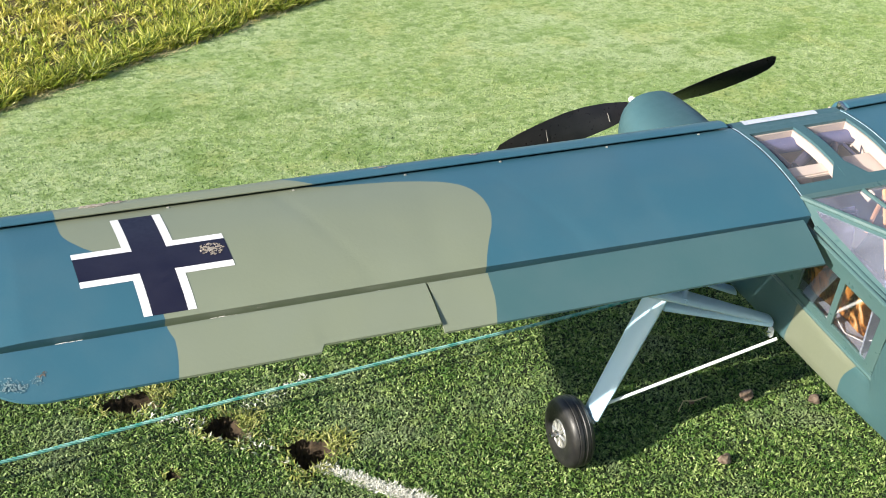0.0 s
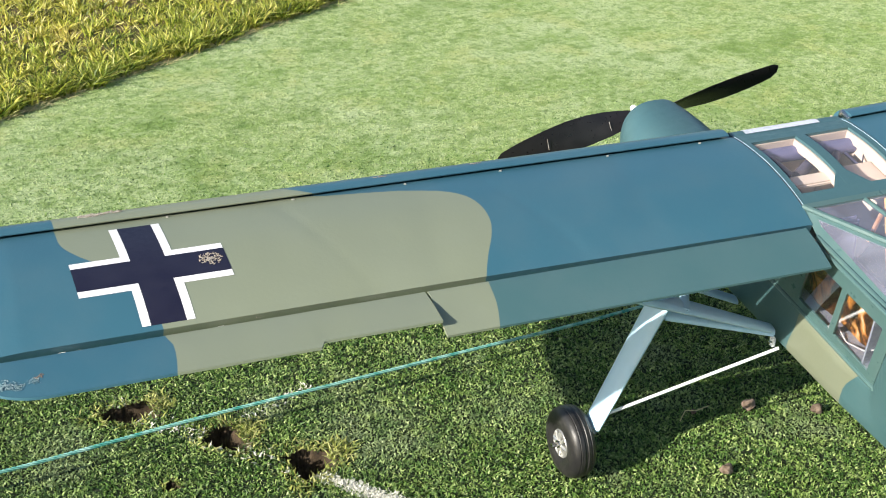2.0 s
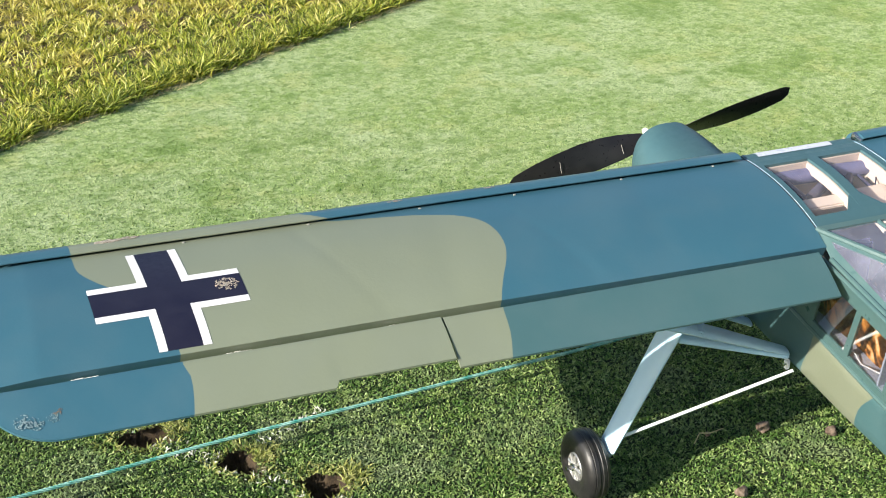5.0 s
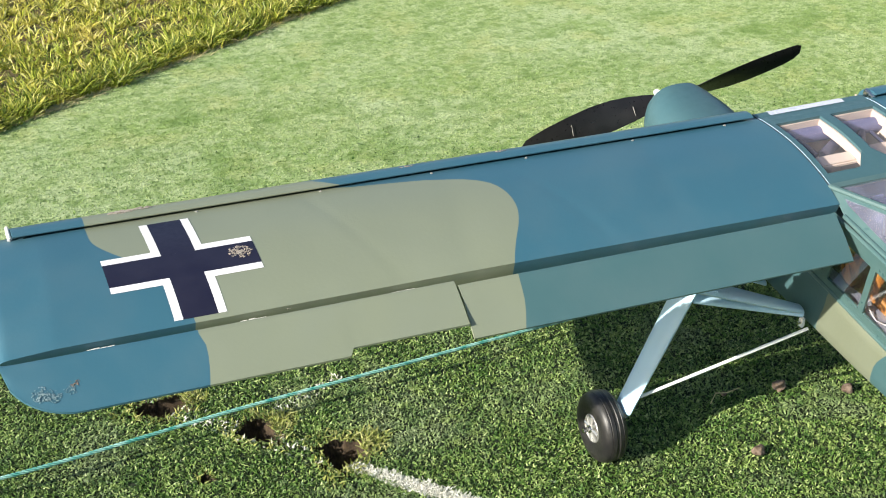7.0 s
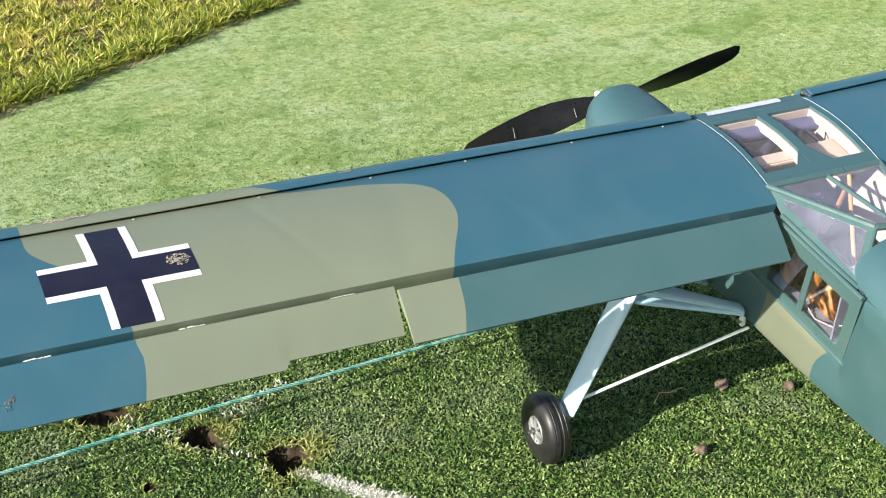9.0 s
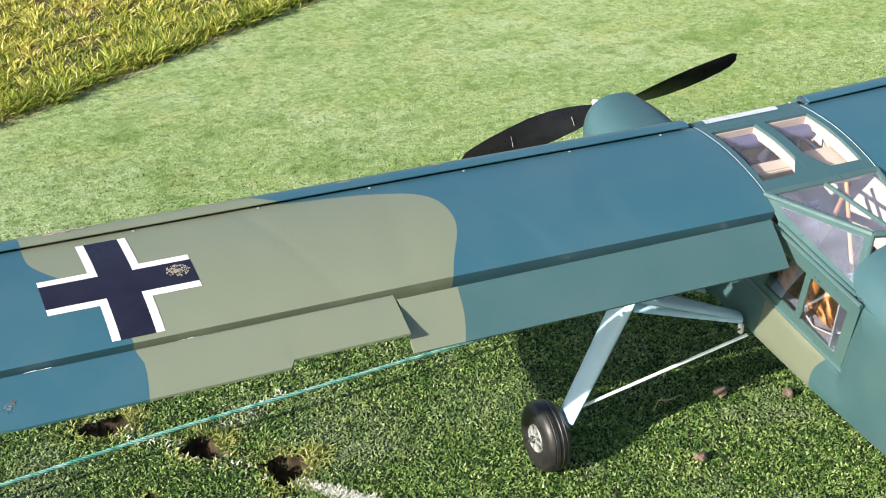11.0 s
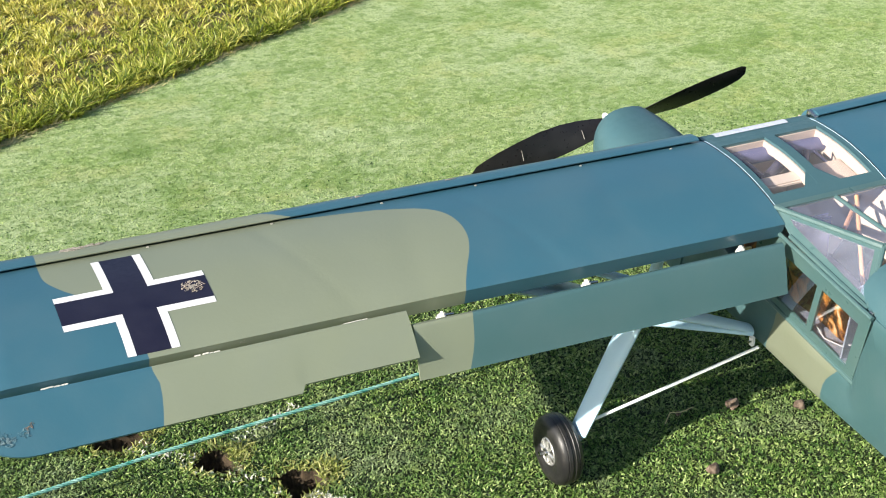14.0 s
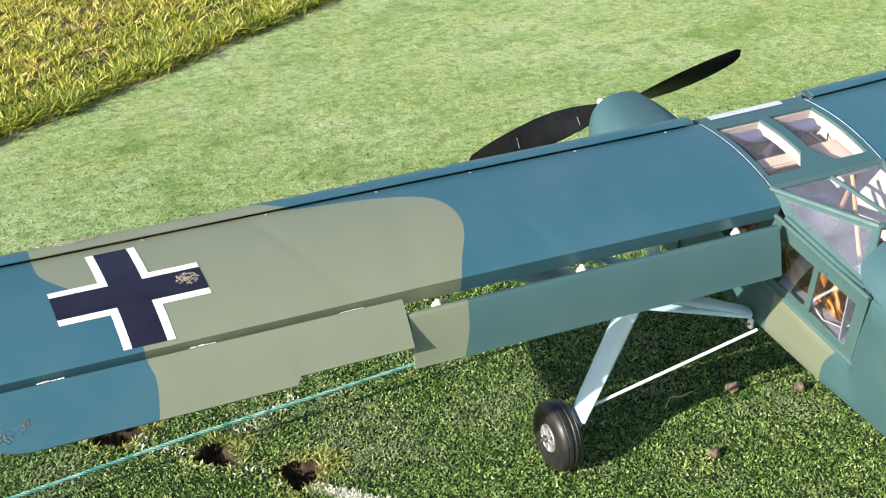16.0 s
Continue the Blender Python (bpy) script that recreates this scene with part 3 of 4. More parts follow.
def build_wing(plane):
    wing = wing_main("wing", on_wing, TIP_S, ROOT_S, plane, "long straight wing with two-tone green camouflage and worn paint", step=0.006, camo=True)
    camo_field(wing, lambda v: camo_wing((v - WO).dot(WU), (v - WO).dot(WV)))
    sl = slat("slat", on_wing, -0.236, ROOT_S - 0.012, plane, "fixed slat along the wing's leading edge with chipped paint")
    camo_field(sl, lambda v: camo_wing((v - WO).dot(WU), (v - WO).dot(WV)))
    # cap of the slat's open outer end, and its brackets
    bm = bmesh.new()
    box(bm, on_wing(-0.240, 0.166, -0.010), (0.006, 0.034, 0.014), Matrix.Rotation(PITCH, 4, "X"), 0.002)
    part("slat_end_cap", bm, NYLON, sl, "scuffed pale end cap")
    for s in (0.06, 0.275, 0.478, 0.66, 0.875, 1.07):
        bm = bmesh.new()
        box(bm, on_wing(s, 0.1400, -0.0045), (0.005, 0.004, 0.003), Matrix.Rotation(PITCH, 4, "X"), 0.001)
        part("slat_bracket", bm, DULL, sl, "small pale slat bracket")
    for s, c, q, seed, n in ((-0.055, 0.166, 0.006, 21, 16), (-0.02, 0.168, 0.005, 22, 10), (0.44, 0.165, 0.003, 23, 5), (0.62, 0.166, 0.003, 24, 4)):
        splat("paint_scuff", on_wing(s, c, 0.0002), WU * 3.0, WV * 0.8 - WN * 0.1, q, sl, seed, n * 3, None, "pale scuff in the paint", 2.0)
    # the cross, its centre at the wing's origin
    a, w, k = 0.120, 0.0272, 0.0407
    k0 = -0.008  # the span-wise bar lies a little aft
    decal("insignia_cross", [(-a, a, k0 - w, k0 + w), (-w, w, k0 + w, a), (-w, w, -a, k0 - w)], CROSS_BLACK, wing, "black straight-armed cross painted on the wing")
    white = []
    for i in (-1, 1):
        for j in (-1, 1):
            lo, hi = sorted((i * w, i * k))
            white.append((lo, hi, *sorted((k0 + j * w, j * a))))
            s_lo, s_hi = sorted((i * k, i * a))
            white.append((s_lo, s_hi, *sorted((k0 + j * w, k0 + j * k))))
    for one in white:
        decal("insignia_border", [one], CROSS_WHITE, wing, "white border strip of the cross", 0.0007)
    splat("mud_patch", on_wing(0.094, -0.003, top_h(0) + 0.0006), WU, WV, 0.0150, wing, 3, 150, None, "dried mud stuck on the paint", 0.65)
    splat("mud_patch", on_wing(0.135, -0.140, top_h(-0.14)), WU, WV, 0.005, wing, 9, 7)


def ail_edge(s):
    te = -0.2345
    if s > 0.210:
        te = -0.2215
    d = s - TIP_S
    if d < 0.105:
        te = -0.150 - 0.0845 * math.sqrt(max(0.0, 1 - (1 - d / 0.105) ** 2))
    return te


AIL_PIVOT, FLAP_PIVOT = (-0.1430, -0.0120), (-0.1500, -0.0125)


def build_controls(plane):
    ail = control("aileron", ail_edge, TIP_S, 0.405, AIL_PIVOT, plane, "aileron with two-tone camouflage, rounded tip and mud flakes", (-0.1450, -0.0060), PAINT)
    for s, c, q, seed, n, mat, name, label in ((-0.205, -0.192, 0.0060, 4, 20, CLOD, "mud_patch", "brown flake of dried mud"), (-0.252, -0.200, 0.013, 6, 130, SMEAR, "pale_smear", "whitish dried smear on the paint"),
                                               (-0.238, -0.206, 0.010, 7, 90, SMEAR, "pale_smear", "whitish dried smear on the paint"), (-0.212, -0.200, 0.008, 8, 60, SMEAR, "pale_smear", "whitish dried smear on the paint")):
        h = -0.0060 - math.tan(radians(13.0)) * (-0.1450 - c) + 0.0020
        o = splat(name, Vector((s, c - AIL_PIVOT[0], h - AIL_PIVOT[1])), Vector((1, 0, 0)), Vector((0, 0.974, 0.225)), q, None, seed, n, mat, label, 1.2 if mat is CLOD else 0.5)
        o.parent = ail
    flap = control("flap", lambda s: -0.2385, 0.409, ROOT_S - 0.022, FLAP_PIVOT, plane, "landing flap hinged below the wing's trailing edge", (-0.1500, -0.0125), FLAP_PAINT)
    return ail, flap


def hinge_space(c, h):
    m = Matrix((WU, WV, WN)).transposed().to_4x4()
    m.translation = WO + WV * c + WN * h
    return m


def build_flap_fittings(flap):
    for s in (0.468, 0.738, 1.050):
        bm = bmesh.new()
        box(bm, Vector((s, 0.004, -0.0265)), (0.016, 0.012, 0.013), None, 0.003)
        box(bm, Vector((s + 0.004, 0.008, -0.0295)), (0.010, 0.012, 0.012), None, 0.003)
        ob = part("control_horn", bm, NYLON, None, "white control horn with a brass ball joint")
        ob.parent = flap
        bm = bmesh.new()
        tube(bm, (s + 0.006, 0.007, -0.0265), (s + 0.023, 0.006, -0.0265), 0.0032, 0.0026)
        ob2 = part("ball_joint", bm, BRASS if s > 1 else STEEL, None, "metal ball joint")
        ob2.parent = flap


def build_slots(plane):
    """Hinges in the aileron's slot."""
    rnd = random.Random(12)
    for s in (-0.155, 0.080, 0.325):
        bm = bmesh.new()
        for k in range(4):
            box(bm, on_wing(s + 0.010 * (k - 1.5) + rnd.uniform(-0.002, 0.002), rear_c(s) - 0.0022, -0.0180 - rnd.uniform(0, 0.0015)), (0.011, 0.003, rnd.uniform(0.0012, 0.0026)), Matrix.Rotation(PITCH, 4, "X"), 0.0008)
        part("hinge", bm, NYLON, plane, "pale aileron hinge in the slot")


def build_right_wing(plane):
    def mirrored(s, c, h):
        p = on_wing(s, c, h)
        return Vector((2 * MID_X - p.x, p.y, p.z))

    w = wing_main("wing", mirrored, -0.303, ROOT_S, plane, "far wing in plain blue-green paint")
    camo_field(w, lambda v: -1.0)
    s = slat("slat", mirrored, -0.236, ROOT_S - 0.012, plane, "fixed slat on the far wing")
    camo_field(s, lambda v: -1.0)
    bm = bmesh.new()
    box(bm, mirrored(ROOT_S - 0.008, 0.158, -0.008), (0.010, 0.030, 0.014), Matrix.Rotation(PITCH, 4, "X"), 0.002)
    part("slat_end_cap", bm, STEEL, s, "bright metal slat end")
    bm = bmesh.new()
    rows = [[mirrored(s, c, h) for c, h in ((-0.152, -0.012), (-0.2, -0.022), (-0.25, -0.034), (-0.2, -0.030), (-0.155, -0.028))] for s in (-0.303, ROOT_S - 0.02)]
    grid_faces(bm, rows, True, True)
    ob = part("flap", bm, PAINT, plane, "flap of the far wing")
    camo_field(ob, lambda v: -1.0)


def slab(bm, a, b, c, d, t):
    """A flat plate with thickness from four corners."""
    a, b, c, d = (Vector(p) for p in (a, b, c, d))
    n = (b - a).cross(d - a).normalized() * t
    grid_faces(bm, [[p - n for p in (a, b, c, d)], [p for p in (a, b, c, d)]], True, True)


def mid_strip(bm, x0, x1, c0, c1, t=0.006):
    n = max(1, int(abs(c1 - c0) / 0.015))
    rows = []
    for i in range(n + 1):
        c = c0 + (c1 - c0) * i / n
        h = top_h(c) - 0.0008
        rows.append([on_mid(x0, c, h), on_mid(x1, c, h), on_mid(x1, c, h - t), on_mid(x0, c, h - t)])
    grid_faces(bm, rows, True, True)


def build_cabin(plane):
    x0, x1, m = ROOT_X + 0.003, 2 * MID_X - ROOT_X - 0.003, MID_X
    bm = bmesh.new()
    for q in ((x0, x1, 0.112, 0.150), (x0, x1, -0.093, -0.064), (x0, x0 + 0.014, -0.064, 0.112), (m - 0.011, m + 0.011, -0.064, 0.112), (x1 - 0.014, x1, -0.064, 0.112)):
        mid_strip(bm, *q)
    for i, k in ((-1, 0), (1, 0)):
        a = on_mid(m + i * 0.011, -0.064, top_h(-0.064) - 0.001)
        b = on_mid(m + i * 0.040, -0.064, top_h(-0.064) - 0.001)
        c = on_mid(m + i * 0.011, -0.022, top_h(-0.022) - 0.001)
        slab(bm, a, b, c, a.lerp(c, 0.5), 0.004 * i)
    roof = part("roof_frame", bm, COWL_PAINT, plane, "blue-green roof frame between the wings", smooth=False)
    # pale reveals round the two openings, and pale lines added for the highlight at the roots
    for a, b in ((x0 + 0.014, m - 0.011), (m + 0.011, x1 - 0.014)):
        for q in ((a, b, 0.108, 0.112), (a, b, -0.064, -0.060), (a, a + 0.003, -0.060, 0.108), (b - 0.003, b, -0.060, 0.108)):
            bm = bmesh.new()
            rows = []
            for i in range(9):
                c = q[2] + (q[3] - q[2]) * i / 8
                h = top_h(c) - 0.0072
                rows.append([on_mid(q[0], c, h), on_mid(q[1], c, h), on_mid(q[1], c, h - 0.020), on_mid(q[0], c, h - 0.020)])
            grid_faces(bm, rows, True, True)
            part("window_reveal", bm, CREAM, roof, "cream reveal of the roof window", smooth=False)
    for x in (x0 + 0.0005, x1 - 0.0005):
        bm = bmesh.new()
        cs = np.linspace(-0.093, 0.150, 24)
        for c0, c1 in zip(cs, cs[1:]):
            tube(bm, on_mid(x, c0, top_h(c0) + 0.0002), on_mid(x, c1, top_h(c1) + 0.0001), 0.0005, 0.0005, 6)
        part("root_highlight", bm, STRUT_PAINT, roof, "pale line added as the highlight along the wing joint")
    # black tubes added to draw the dark gap beside the roof
    for x in (x0 - 0.0016, x1 + 0.0016):
        bm = bmesh.new()
        cs = np.linspace(-0.093, 0.150, 24)
        for c0, c1 in zip(cs, cs[1:]):
            tube(bm, on_mid(x, c0, top_h(c0) - 0.0004), on_mid(x, c1, top_h(c1) - 0.0004), 0.0011, 0.0011, 6)
        part("root_gap_line", bm, RUBBER, roof, "black line added as the dark gap of the wing joint")
    for a, b in ((x0 + 0.014, m - 0.011), (m + 0.011, x1 - 0.014)):
        bm = bmesh.new()
        rows = [[on_mid(x, c, top_h(c) - 0.005) for x in (a, b)] for c in np.linspace(-0.064, 0.112, 12)]
        grid_faces(bm, rows)
        p = part("roof_pane", bm, ROOF_GLASS, roof, "clear roof window pane")
        p.visible_shadow = False
    # front brow of the roof with its pale upper pane
    bm = bmesh.new()
    rows = [[on_mid(x, c, h) for c, h in ((0.150, -0.009), (0.166, -0.010), (0.180, -0.020), (0.188, -0.040), (0.150, -0.030))] for x in (x0, x1)]
    grid_faces(bm, rows, True, True)
    part("roof_brow", bm, COWL_PAINT, plane, "rounded brow ahead of the roof windows")
    bm = bmesh.new()
    rows = [[on_mid(x, c, h) for x in (x0 + 0.03, x1 - 0.05)] for c, h in ((0.153, -0.0082), (0.164, -0.0088), (0.172, -0.0128))]
    grid_faces(bm, rows)
    part("brow_pane", bm, BROW_PALE, plane, "pale strip of the windscreen's top")
    # glazing behind the roof
    A = on_mid(x0, -0.093, top_h(-0.093) - 0.002)
    Ar = on_mid(x1, -0.093, top_h(-0.093) - 0.002)
    mid_a = on_mid(m, -0.093, top_h(-0.093) - 0.002)
    L0, L1 = Vector((0.306, 0.142, 0.566)), Vector((0.318, -0.068, 0.520))
    B1 = Vector((0.392, -0.004, 0.592))
    C1 = Vector((m, -0.010, 0.588))
    mir = lambda v: Vector((2 * m - v.x, v.y, v.z))  # noqa: E731
    for side in (lambda v: v, mir):
        a, l0, l1, b1 = side(A), side(L0), side(L1), side(B1)
        bm = bmesh.new()
        tube(bm, a, b1, 0.0055, 0.0065, 8)
        tube(bm, l0, l1, 0.0045, 0.0055, 8)
        flip = 1 if a.x < m else -1
        quad = lambda f, g: l0.lerp(l1, f).lerp(a.lerp(b1, f), g)  # noqa: E731
        inner = [quad(0.14, 0.60), quad(0.94, 0.13), quad(0.93, 0.90), quad(0.12, 0.78)]
        outer = [l0, l1, b1, a]
        for i in range(4):
            j = (i + 1) % 4
            slab(bm, outer[i], outer[j], inner[j], inner[i], 0.004 * flip)
        tube(bm, l1, b1, 0.005, 0.005, 8)
        tube(bm, b1, C1, 0.007, 0.007, 8)
        frame_ob = part("canopy_frame", bm, GREEN_PAINT, plane, "grey-green canopy frame bars")
        bm = bmesh.new()
        bm.faces.new([bm.verts.new(p) for p in inner])
        p = part("side_pane", bm, GLASS, frame_ob, "clear side canopy pane")
        p.visible_shadow = False
        bm = bmesh.new()
        bm.faces.new([bm.verts.new(p) for p in (a, mid_a, C1, b1)])
        p = part("top_pane", bm, GLASS, frame_ob, "clear top canopy pane")
        p.visible_shadow = False
    bm = bmesh.new()
    tube(bm, mid_a, C1, 0.0042, 0.0042, 8)
    slab(bm, A, Ar, Ar + Vector((0, -0.012, -0.003)), A + Vector((0, -0.012, -0.003)), 0.006)
    part("canopy_spine", bm, GREEN_PAINT, plane, "grey-green spine bar of the canopy")
    # lower side windows: a framed panel that leans in to the body
    P0, P1 = Vector((0.305, 0.225, 0.565)), Vector((0.306, -0.095, 0.518))
    S0, S1 = Vector((0.338, 0.300, 0.395)), Vector((0.350, -0.012, 0.336))
    for side in (lambda v: v, mir):
        def at(f, g):
            """A place on the panel: f from front to rear, g from sill to ledge."""
            return side((S0.lerp(S1, f)).lerp(P0.lerp(P1, f), g))

        bm = bmesh.new()
        fs = [0.0, 0.26, 0.555, 0.600, 0.92, 1.0]
        gs = [0.0, 0.12, 0.79, 1.0]
        t = 0.006 if side(S0).x < m else -0.006
        for i in range(5):
            for j in range(3):
                if j == 1 and i in (1, 3):
                    continue
                slab(bm, at(fs[i], gs[j]), at(fs[i + 1], gs[j]), at(fs[i + 1], gs[j + 1]), at(fs[i], gs[j + 1]), t)
        bmesh.ops.remove_doubles(bm, verts=bm.verts, dist=0.0002)
        wall = part("side_window_frame", bm, GREEN_PAINT, plane, "grey-green framed side window panel", smooth=False)
        for i in (1, 3):
            bm = bmesh.new()
            bm.faces.new([bm.verts.new(at(f, g) + Vector((0.002 if t > 0 else -0.002, 0, 0))) for f, g in ((fs[i], gs[1]), (fs[i + 1], gs[1]), (fs[i + 1], gs[2]), (fs[i], gs[2]))])
            p = part("side_pane", bm, SIDE_GLASS, wall, "reflecting side window pane")
            p.visible_shadow = False
        bm = bmesh.new()
        tube(bm, at(-0.02, 1.0), at(1.0, 1.0), 0.0045, 0.0045, 8)
        tube(bm, at(-0.02, 0.0), at(1.03, 0.0), 0.0050, 0.0050, 8)
        part("window_rail", bm, GREEN_PAINT, wall, "raised rail of the window panel")


def build_body(plane):
    """The box-shaped body: sections from the firewall to the tail, along the plane's own slope."""
    m = MID_X
    bm = bmesh.new()
    # y, half width at the bottom, half width at the top, bottom, top
    secs = [(0.62, 0.096, 0.100, 0.318, 0.545), (0.50, 0.100, 0.103, 0.303, 0.47), (0.32, 0.101, 0.101, 0.285, 0.399), (0.10, 0.094, 0.096, 0.255, 0.356),
            (-0.012, 0.087, 0.088, 0.241, 0.340), (-0.05, 0.083, 0.108, 0.235, 0.425), (-0.095, 0.079, 0.128, 0.228, 0.518), (-0.14, 0.075, 0.126, 0.222, 0.512),
            (-0.40, 0.056, 0.090, 0.186, 0.44), (-0.80, 0.032, 0.050, 0.140, 0.345), (-1.30, 0.012, 0.018, 0.095, 0.225)]
    rows = []
    for y, wb, wt, z0, z1 in secs:
        k = min(wb, 0.012)
        pts = [(-wb + k, z0), (wb - k, z0), (wb - k * 0.3, z0 + k * 0.3), (wb, z0 + k), (wt, z1 - k), (wt - k * 0.3, z1 - k * 0.3), (wt - k, z1),
               (-wt + k, z1), (-wt + k * 0.3, z1 - k * 0.3), (-wt, z1 - k), (-wb, z0 + k), (-wb + k * 0.3, z0 + k * 0.3)]
        rows.append([Vector((m + x, y, z)) for x, z in pts])
    out = []
    for a, b, (ya, *_), (yb, *_) in zip(rows, rows[1:], secs, secs[1:]):
        n = max(1, int(abs(ya - yb) / 0.012))
        out += [[p.lerp(q, i / n) for p, q in zip(a, b)] for i in range(n)]
    grid_faces(bm, out + [rows[-1]], True, True)
    bmesh.ops.subdivide_edges(bm, edges=[e for e in bm.edges if e.calc_length() > 0.03], cuts=4, use_grid_fill=True)
    body = part("fuselage", bm, BODY_DIM_PAINT, plane, "box-shaped fuselage in blue-green and tan camouflage")

    def pale(v):
        # one tan band behind the undercarriage, with a rounded rear edge
        rear = curve_at([(0.20, 0.075), (0.255, 0.065), (0.30, 0.055), (0.345, 0.02), (0.40, -0.01)], v.z)
        front = curve_at([(0.25, 0.235), (0.30, 0.225), (0.34, 0.21), (0.40, 0.20)], v.z)
        return min(front - v.y, v.y - rear)

    camo_field(body, pale)
    # the rounded deck behind the glazing
    bm = bmesh.new()
    rows = []
    for y, w, z0, h in ((-0.030, 0.112, 0.510, 0.078), (-0.07, 0.122, 0.508, 0.084), (-0.14, 0.124, 0.500, 0.080), (-0.4, 0.088, 0.43, 0.068), (-0.8, 0.050, 0.34, 0.045), (-1.3, 0.018, 0.22, 0.02)):
        rows.append([Vector((m - w * math.cos(a), y, z0 + h * math.sin(a))) for a in np.linspace(0, math.pi, 19)])
    grid_faces(bm, rows)
    part("rear_deck", bm, COWL_PAINT, plane, "rounded blue-green deck behind the canopy")
    bm = bmesh.new()
    box(bm, Vector((0.317, -0.082, 0.520)), (0.010, 0.014, 0.008), None, 0.002)
    part("canopy_latch", bm, STEEL, plane, "bright canopy latch")


def build_interior(plane):
    m = MID_X
    bm = bmesh.new()
    slab(bm, (m - 0.10, 0.42, 0.41), (m + 0.10, 0.42, 0.41), (m + 0.09, 0.0, 0.36), (m - 0.09, 0.0, 0.36), 0.004)
    part("cabin_floor", bm, FLOOR_BLUE, plane, "blue-grey cabin floor")
    bm = bmesh.new()
    slab(bm, (m - 0.112, 0.475, 0.41), (m + 0.112, 0.475, 0.41), (m + 0.112, 0.475, 0.625), (m - 0.112, 0.475, 0.625), 0.004)
    slab(bm, (m - 0.112, 0.472, 0.598), (m + 0.112, 0.472, 0.598), (m + 0.112, 0.425, 0.592), (m - 0.112, 0.425, 0.592), 0.004)
    part("cabin_front", bm, CREAM, plane, "cream cabin bulkhead and dash shelf")
    bm = bmesh.new()
    slab(bm, (m + 0.100, 0.472, 0.41), (m + 0.100, 0.02, 0.37), (m + 0.118, 0.02, 0.55), (m + 0.118, 0.472, 0.632), 0.003)
    part("cabin_lining", bm, CREAM, plane, "cream lining of the cabin wall")
    bm = bmesh.new()
    slab(bm, (m - 0.09, 0.02, 0.36), (m + 0.09, 0.02, 0.36), (m + 0.10, -0.015, 0.53), (m - 0.10, -0.015, 0.53), 0.004)
    part("rear_bulkhead", bm, FLOOR_BLUE, plane, "blue-grey rear bulkhead")
    bm = bmesh.new()
    box(bm, Vector((m - 0.03, 0.289, 0.597)), (0.160, 0.032, 0.010), Matrix.Rotation(PITCH, 4, "X"), 0.003)
    beam = part("cross_beam", bm, CREAM, plane, "cream cross beam under the roof windows")
    bm = bmesh.new()
    slab(bm, (m + 0.040, 0.329, 0.590), (m + 0.113, 0.329, 0.590), (m + 0.113, 0.225, 0.570), (m + 0.050, 0.225, 0.570), 0.004)
    part("side_shelf", bm, CREAM, beam, "cream shelf beside the beam")
    bm = bmesh.new()
    tube(bm, (m - 0.105, 0.402, 0.602), (m + 0.126, 0.390, 0.602), 0.015, 0.015, 16)
    part("spar_tube", bm, TUBE, plane, "thick dark wing spar tube across the cabin")
    for a, b, rad in (((0.368, 0.392, 0.600), (0.378, 0.333, 0.588), 0.007), ((0.453, 0.370, 0.596), (0.384, 0.328, 0.588), 0.011), ((0.506, 0.374, 0.597), (0.477, 0.338, 0.590), 0.008),
                      ((0.525, 0.372, 0.597), (0.524, 0.322, 0.588), 0.0035), ((0.579, 0.386, 0.601), (0.534, 0.330, 0.592), 0.0014), ((0.470, 0.172, 0.598), (0.378, 0.018, 0.500), 0.004), ((0.478, 0.184, 0.570), (0.392, 0.110, 0.560), 0.0045)):
        bm = bmesh.new()
        tube(bm, a, b, rad, rad, 10)
        part("cabin_brace", bm, STRAP if a[1] < 0.3 else NAVY, plane, "slanting brace tube in the cabin")
    bm = bmesh.new()
    box(bm, Vector((m - 0.03, 0.26, 0.45)), (0.09, 0.07, 0.03), None, 0.008)
    box(bm, Vector((m - 0.03, 0.215, 0.50)), (0.09, 0.02, 0.10), None, 0.008)
    part("seat", bm, TUBE, plane, "violet-blue pilot seat")
    # Added sheet whose colour carries the side windows' orange gleams.
    bm = bmesh.new()
    slab(bm, (m - 0.062, 0.37, 0.40), (m - 0.054, 0.04, 0.358), (m - 0.062, 0.04, 0.475), (m - 0.075, 0.37, 0.525), 0.004)
    bmesh.ops.subdivide_edges(bm, edges=bm.edges, cuts=9, use_grid_fill=True)
    for v in bm.verts:
        v.co.x += 0.014 * noise.noise(v.co * 22) + 0.006 * noise.noise(v.co * 60)
    part("gleam_panel", bm, GLEAM_BROWN, plane, "crumpled orange-brown panel with painted gleams behind the side windows")
    # Added arc for the white streak reflected in the side window.
    bm = bmesh.new()
    pts = [Vector((m - 0.078, 0.13, 0.395)), Vector((m - 0.082, 0.08, 0.375)), Vector((m - 0.082, 0.03, 0.385)), Vector((m - 0.078, -0.01, 0.41))]
    for p, q in zip(pts, pts[1:]):
        tube(bm, p, q, 0.0014, 0.0014, 8)
    part("white_streak", bm, ROD_WHITE, plane, "white arc added for the bright streak in the side window")


